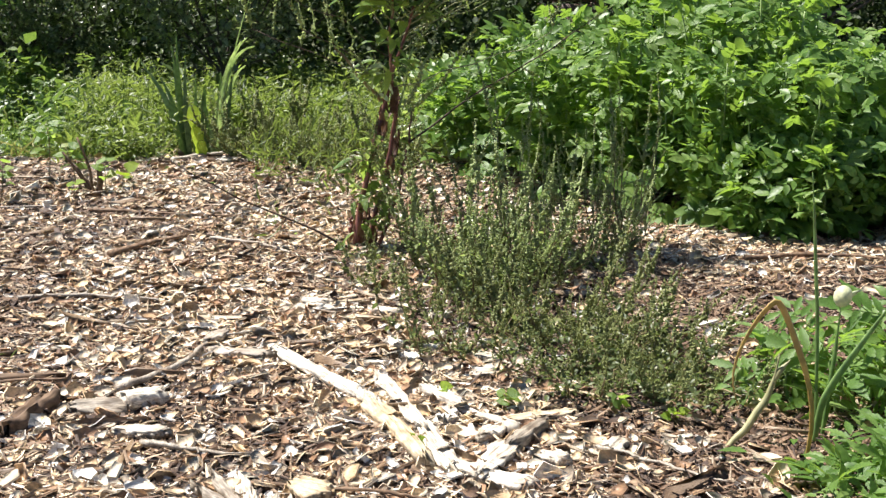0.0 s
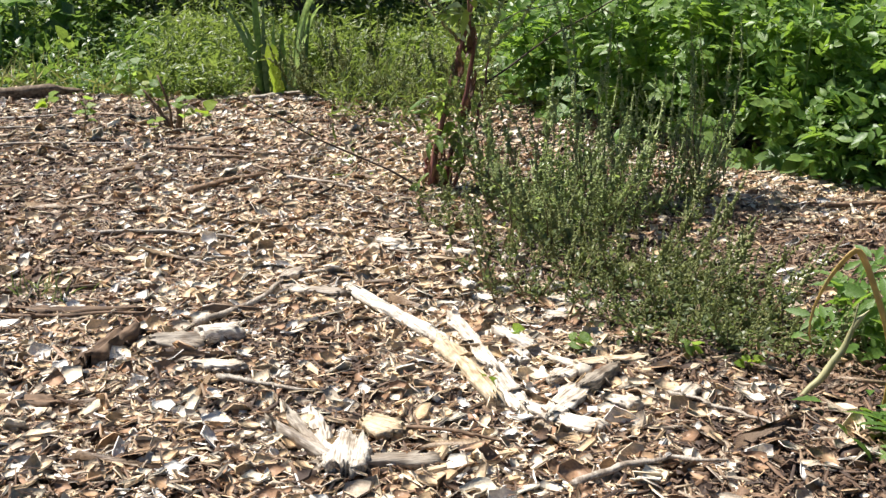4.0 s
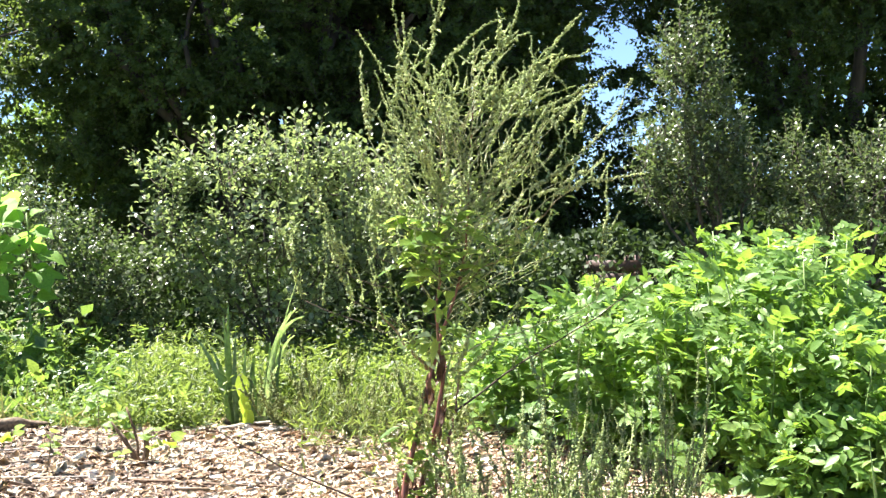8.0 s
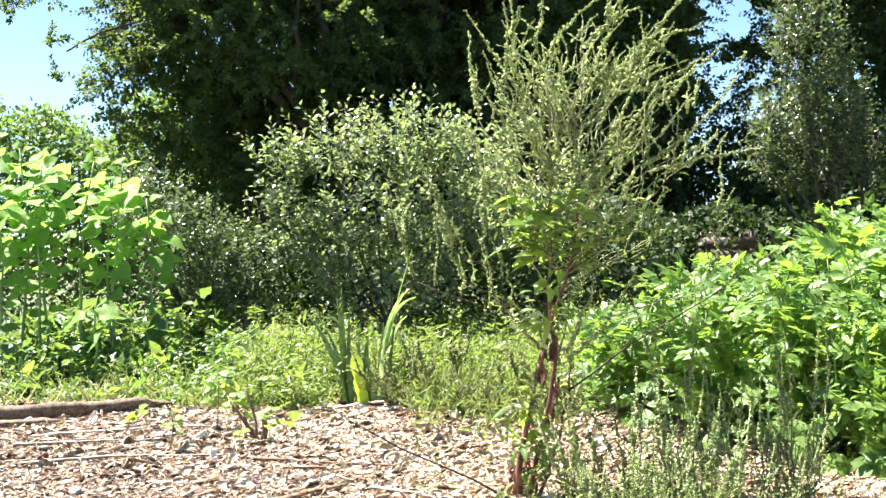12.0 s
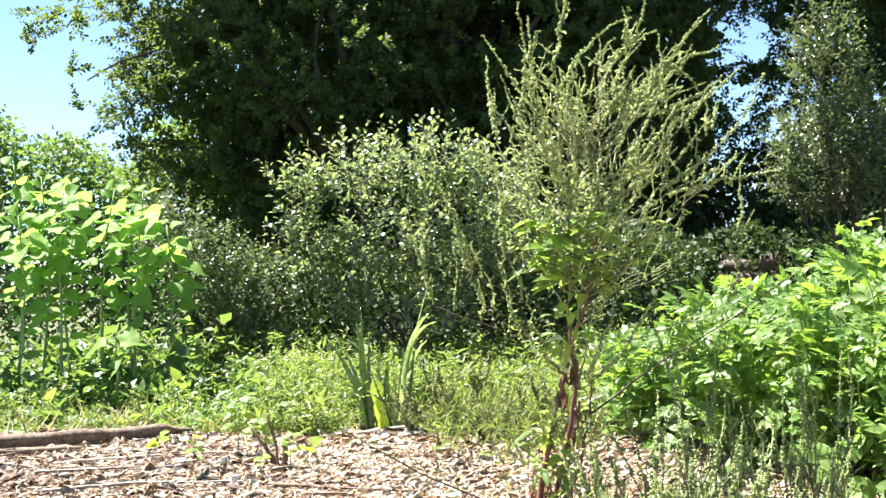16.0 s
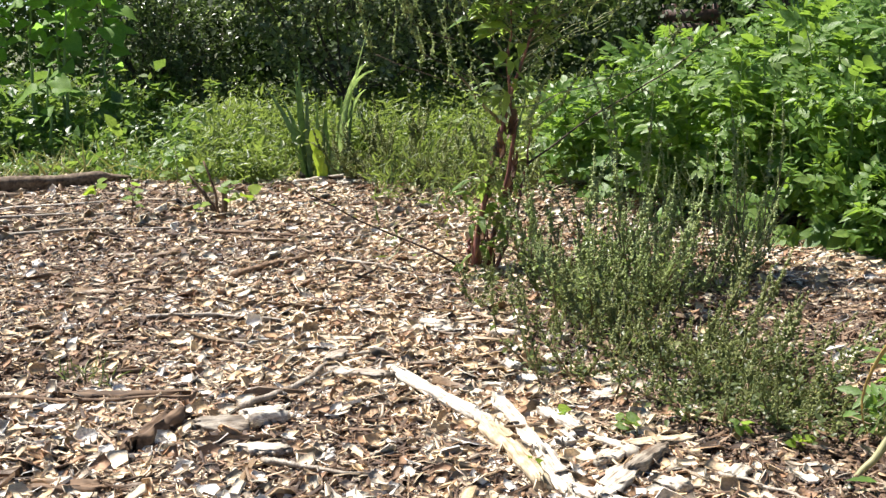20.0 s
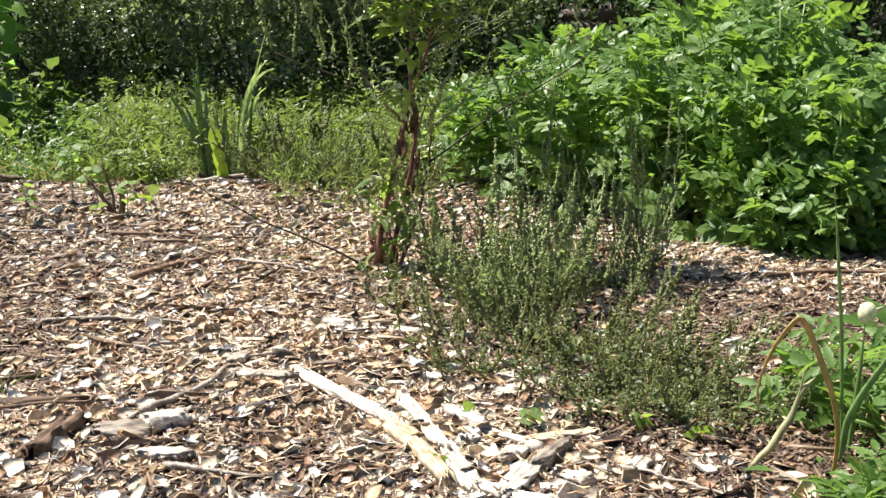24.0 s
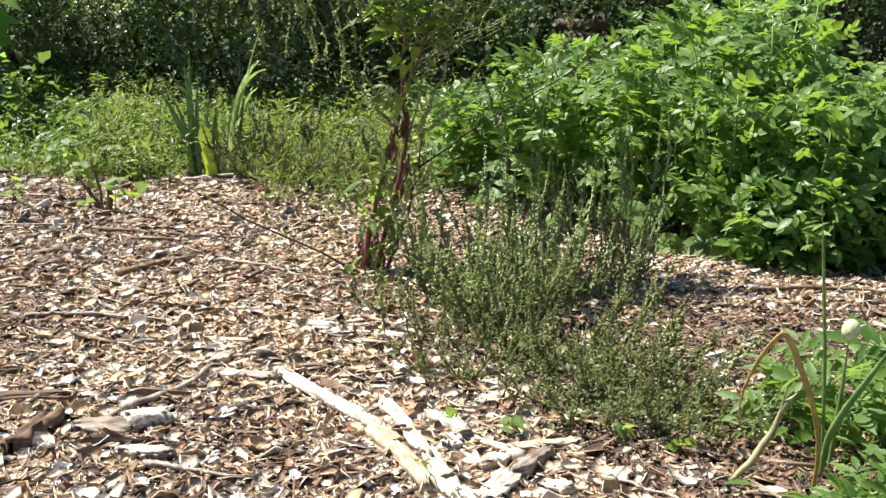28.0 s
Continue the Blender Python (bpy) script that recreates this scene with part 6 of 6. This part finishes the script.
def splinters(n, x, y, lift, length, aspect, g):
    """Thin three-sided slivers, pointed at one end and bent a little."""
    w = g.uniform(0, 2 * np.pi, n)
    a = unit(np.stack([np.cos(w), np.sin(w), g.normal(0, 0.24, n)], 1))
    b = unit(np.cross([0, 0, 1], a))
    c = np.cross(a, b)
    p = np.stack([x, y, mound(x, y) + lift], 1)
    r = length * aspect * 0.5
    rows = []
    for s, q in ((-0.5, 0.7), (0.05, 1.0), (0.5, 0.25)):
        mid = p + a * (length * s)[:, None] + b * (length * g.normal(0, 0.035, n))[:, None]
        rows += [mid + b * (r * q)[:, None], mid - b * (r * q)[:, None], mid + c * (r * q * 0.8)[:, None]]
    f = []
    for i in (0, 3):
        for j, m in ((1, 2), (2, 0)):
            f += [(i + j, i + m, i + m + 3), (i + j, i + m + 3, i + j + 3)]
    return np.stack(rows, 1).reshape(-1, 3), (np.array(f)[None] + (np.arange(n) * 9)[:, None, None]).reshape(-1, 3)


def flakes(n, x, y, lift, length, aspect, thick, g, tilt=0.2):
    """Flat broken chips: slanted, pointed outlines, a little curled."""
    shard = np.array([(-0.5, -0.3), (-0.42, 0.4), (0.2, 0.48), (0.5, 0.3), (0.4, -0.36), (-0.14, -0.46)])
    flip = np.where(g.uniform(0, 1, (n, 1)) < 0.5, -1.0, 1.0)
    px = (shard[None, :, 0] + g.normal(0, 0.09, (n, 6))) * length[:, None]
    py = (shard[None, :, 1] + g.normal(0, 0.13, (n, 6))) * (length * aspect)[:, None] * flip
    curl = (g.normal(0, 0.8, n) / np.maximum(length, 0.01))[:, None] * px ** 2 * 0.25 + g.normal(0, 0.022, (n, 6)) * length[:, None]
    top = np.stack([px, py, curl + thick[:, None] * 0.5], -1)
    low = np.stack([px * 1.04, py * 1.04, curl - thick[:, None] * 0.5], -1)
    v = np.concatenate([top, low], 1)
    f = [(0, 5, 1), (1, 5, 4), (1, 4, 2), (2, 4, 3)]
    for j in range(6):
        q = (j + 1) % 6
        f += [(j, 6 + j, 6 + q), (j, 6 + q, q)]
    w = g.uniform(0, 2 * np.pi, n)
    a = unit(np.stack([np.cos(w), np.sin(w), g.normal(0, tilt, n)], 1))
    up = unit(g.normal(0, tilt, (n, 3)) + [0, 0, 1])
    b = unit(np.cross(up, a))
    c = np.cross(a, b)
    p = np.stack([x, y, mound(x, y) + lift], 1)
    out = p[:, None] + v[..., :1] * a[:, None] + v[..., 1:2] * b[:, None] + v[..., 2:] * c[:, None]
    return out.reshape(-1, 3), (np.array(f)[None] + (np.arange(n) * 12)[:, None, None]).reshape(-1, 3)


def brown_shade_share(x, y):
    """How much of the mulch is brown shredded bark: in patches, more towards the left of the bed, and at the near
    right, where it also holds plant shade.
    """
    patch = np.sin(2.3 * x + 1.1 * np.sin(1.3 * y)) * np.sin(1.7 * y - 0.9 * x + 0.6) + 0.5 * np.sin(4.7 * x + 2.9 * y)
    # last term: browner near right, partly real bark, partly shade of the weeds
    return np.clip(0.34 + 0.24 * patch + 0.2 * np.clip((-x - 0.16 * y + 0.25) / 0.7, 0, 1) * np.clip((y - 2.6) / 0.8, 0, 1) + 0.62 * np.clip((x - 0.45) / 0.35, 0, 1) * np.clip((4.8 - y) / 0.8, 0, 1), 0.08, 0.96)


g = np.random.default_rng(900)
for y0, y1, n, lo in ((1.7, 3.6, 24000, 0.032), (3.6, 6.0, 38000, 0.034), (6.0, 9.0, 32000, 0.042)):
    pale, brown = [], []
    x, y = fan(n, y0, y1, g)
    dark = g.uniform(0, 1, len(x)) < brown_shade_share(x, y)
    for out, some in ((pale, ~dark), (brown, dark)):
        px, py = x[some], y[some]
        m = len(px)
        half = m * (4 if out is pale else 2) // 5
        L = np.clip(lo * (0.88 if out is pale else 0.9) * np.exp(g.normal(0, 0.48, m)), lo * 0.35, lo * 2.1)
        out.append(flakes(half, px[:half], py[:half], g.uniform(-0.002, 0.012, half) + (0.12 if out is pale else 0.03) * L[:half], L[:half], g.uniform(0.4, 1.0, half) if out is pale else g.uniform(0.25, 0.65, half), g.uniform(0.0015, 0.005, half), g, 0.4))
        out.append(chips(m - half, px[half:], py[half:], g.uniform(-0.006, 0.01, m - half), L[half:] * 0.8, g.uniform(0.15, 0.55, m - half), g.uniform(0.003, 0.008, m - half), g, 0.4))
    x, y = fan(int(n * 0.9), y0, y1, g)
    dark = g.uniform(0, 1, len(x)) < 0.4 + brown_shade_share(x, y)
    for out, some in ((pale, ~dark), (brown, dark)):
        px, py = x[some], y[some]
        m = len(px)
        out.append(splinters(m, px, py, g.uniform(0.002, 0.016, m), np.minimum(lo * 1.2 * np.exp(g.normal(0, 0.5, m)), lo * 3.2), g.uniform(0.05, 0.14, m), g))
    tagged(new("wood_chips", mesh_of("wood_chips", *joined(pale), M_CHIPS)), "loose pale and tan wood chips and splinters", "wood chips", kind="stuff")
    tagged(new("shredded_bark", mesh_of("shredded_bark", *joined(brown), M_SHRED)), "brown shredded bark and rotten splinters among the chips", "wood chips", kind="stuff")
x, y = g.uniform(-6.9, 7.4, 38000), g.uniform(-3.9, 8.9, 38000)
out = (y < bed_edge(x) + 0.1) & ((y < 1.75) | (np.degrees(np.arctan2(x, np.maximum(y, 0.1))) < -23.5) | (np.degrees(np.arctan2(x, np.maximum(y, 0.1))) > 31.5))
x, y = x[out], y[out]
n = len(x)
tagged(new("outer_wood_chips", mesh_of("outer_wood_chips", *chips(n, x, y, g.uniform(0, 0.02, n), 0.056 * np.exp(g.normal(0, 0.4, n)), g.uniform(0.25, 0.7, n), g.uniform(0.005, 0.012, n), g), M_CHIPS)),
       "loose coarse wood chips round the edge of the bed", "wood chips", kind="stuff")
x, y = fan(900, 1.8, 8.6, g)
n = len(x)
tagged(new("dry_twigs", mesh_of("dry_twigs", *chips(n, x, y, g.uniform(0.012, 0.024, n), np.minimum(0.1 * np.exp(g.normal(0, 0.5, n)), 0.22), g.uniform(0.02, 0.045, n), g.uniform(0.003, 0.006, n), g, 0.08), M_TWIG)),
       "thin dry twigs scattered over the wood chips", "twigs", kind="stuff")
CHIPS = []
for k in range(12):
    v, f = flakes(1, np.zeros(1), np.zeros(1), 0, np.array([0.072]), np.array([g.uniform(0.4, 0.75)]), np.array([0.007]), g, 0.1)
    CHIPS.append(mesh_of("wood_chip", v - v.mean(0), f, M_CHIP))
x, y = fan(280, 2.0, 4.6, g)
for k in range(len(x)):
    part("wood_chip", CHIPS[k % 12], bed, m=pose(x[k], y[k], float(mound(x[k], y[k])) + 0.017, g.normal(0, 14), g.normal(0, 14), g.uniform(0, 360)) @ Matrix.Scale(g.uniform(0.6, 1.25), 4))
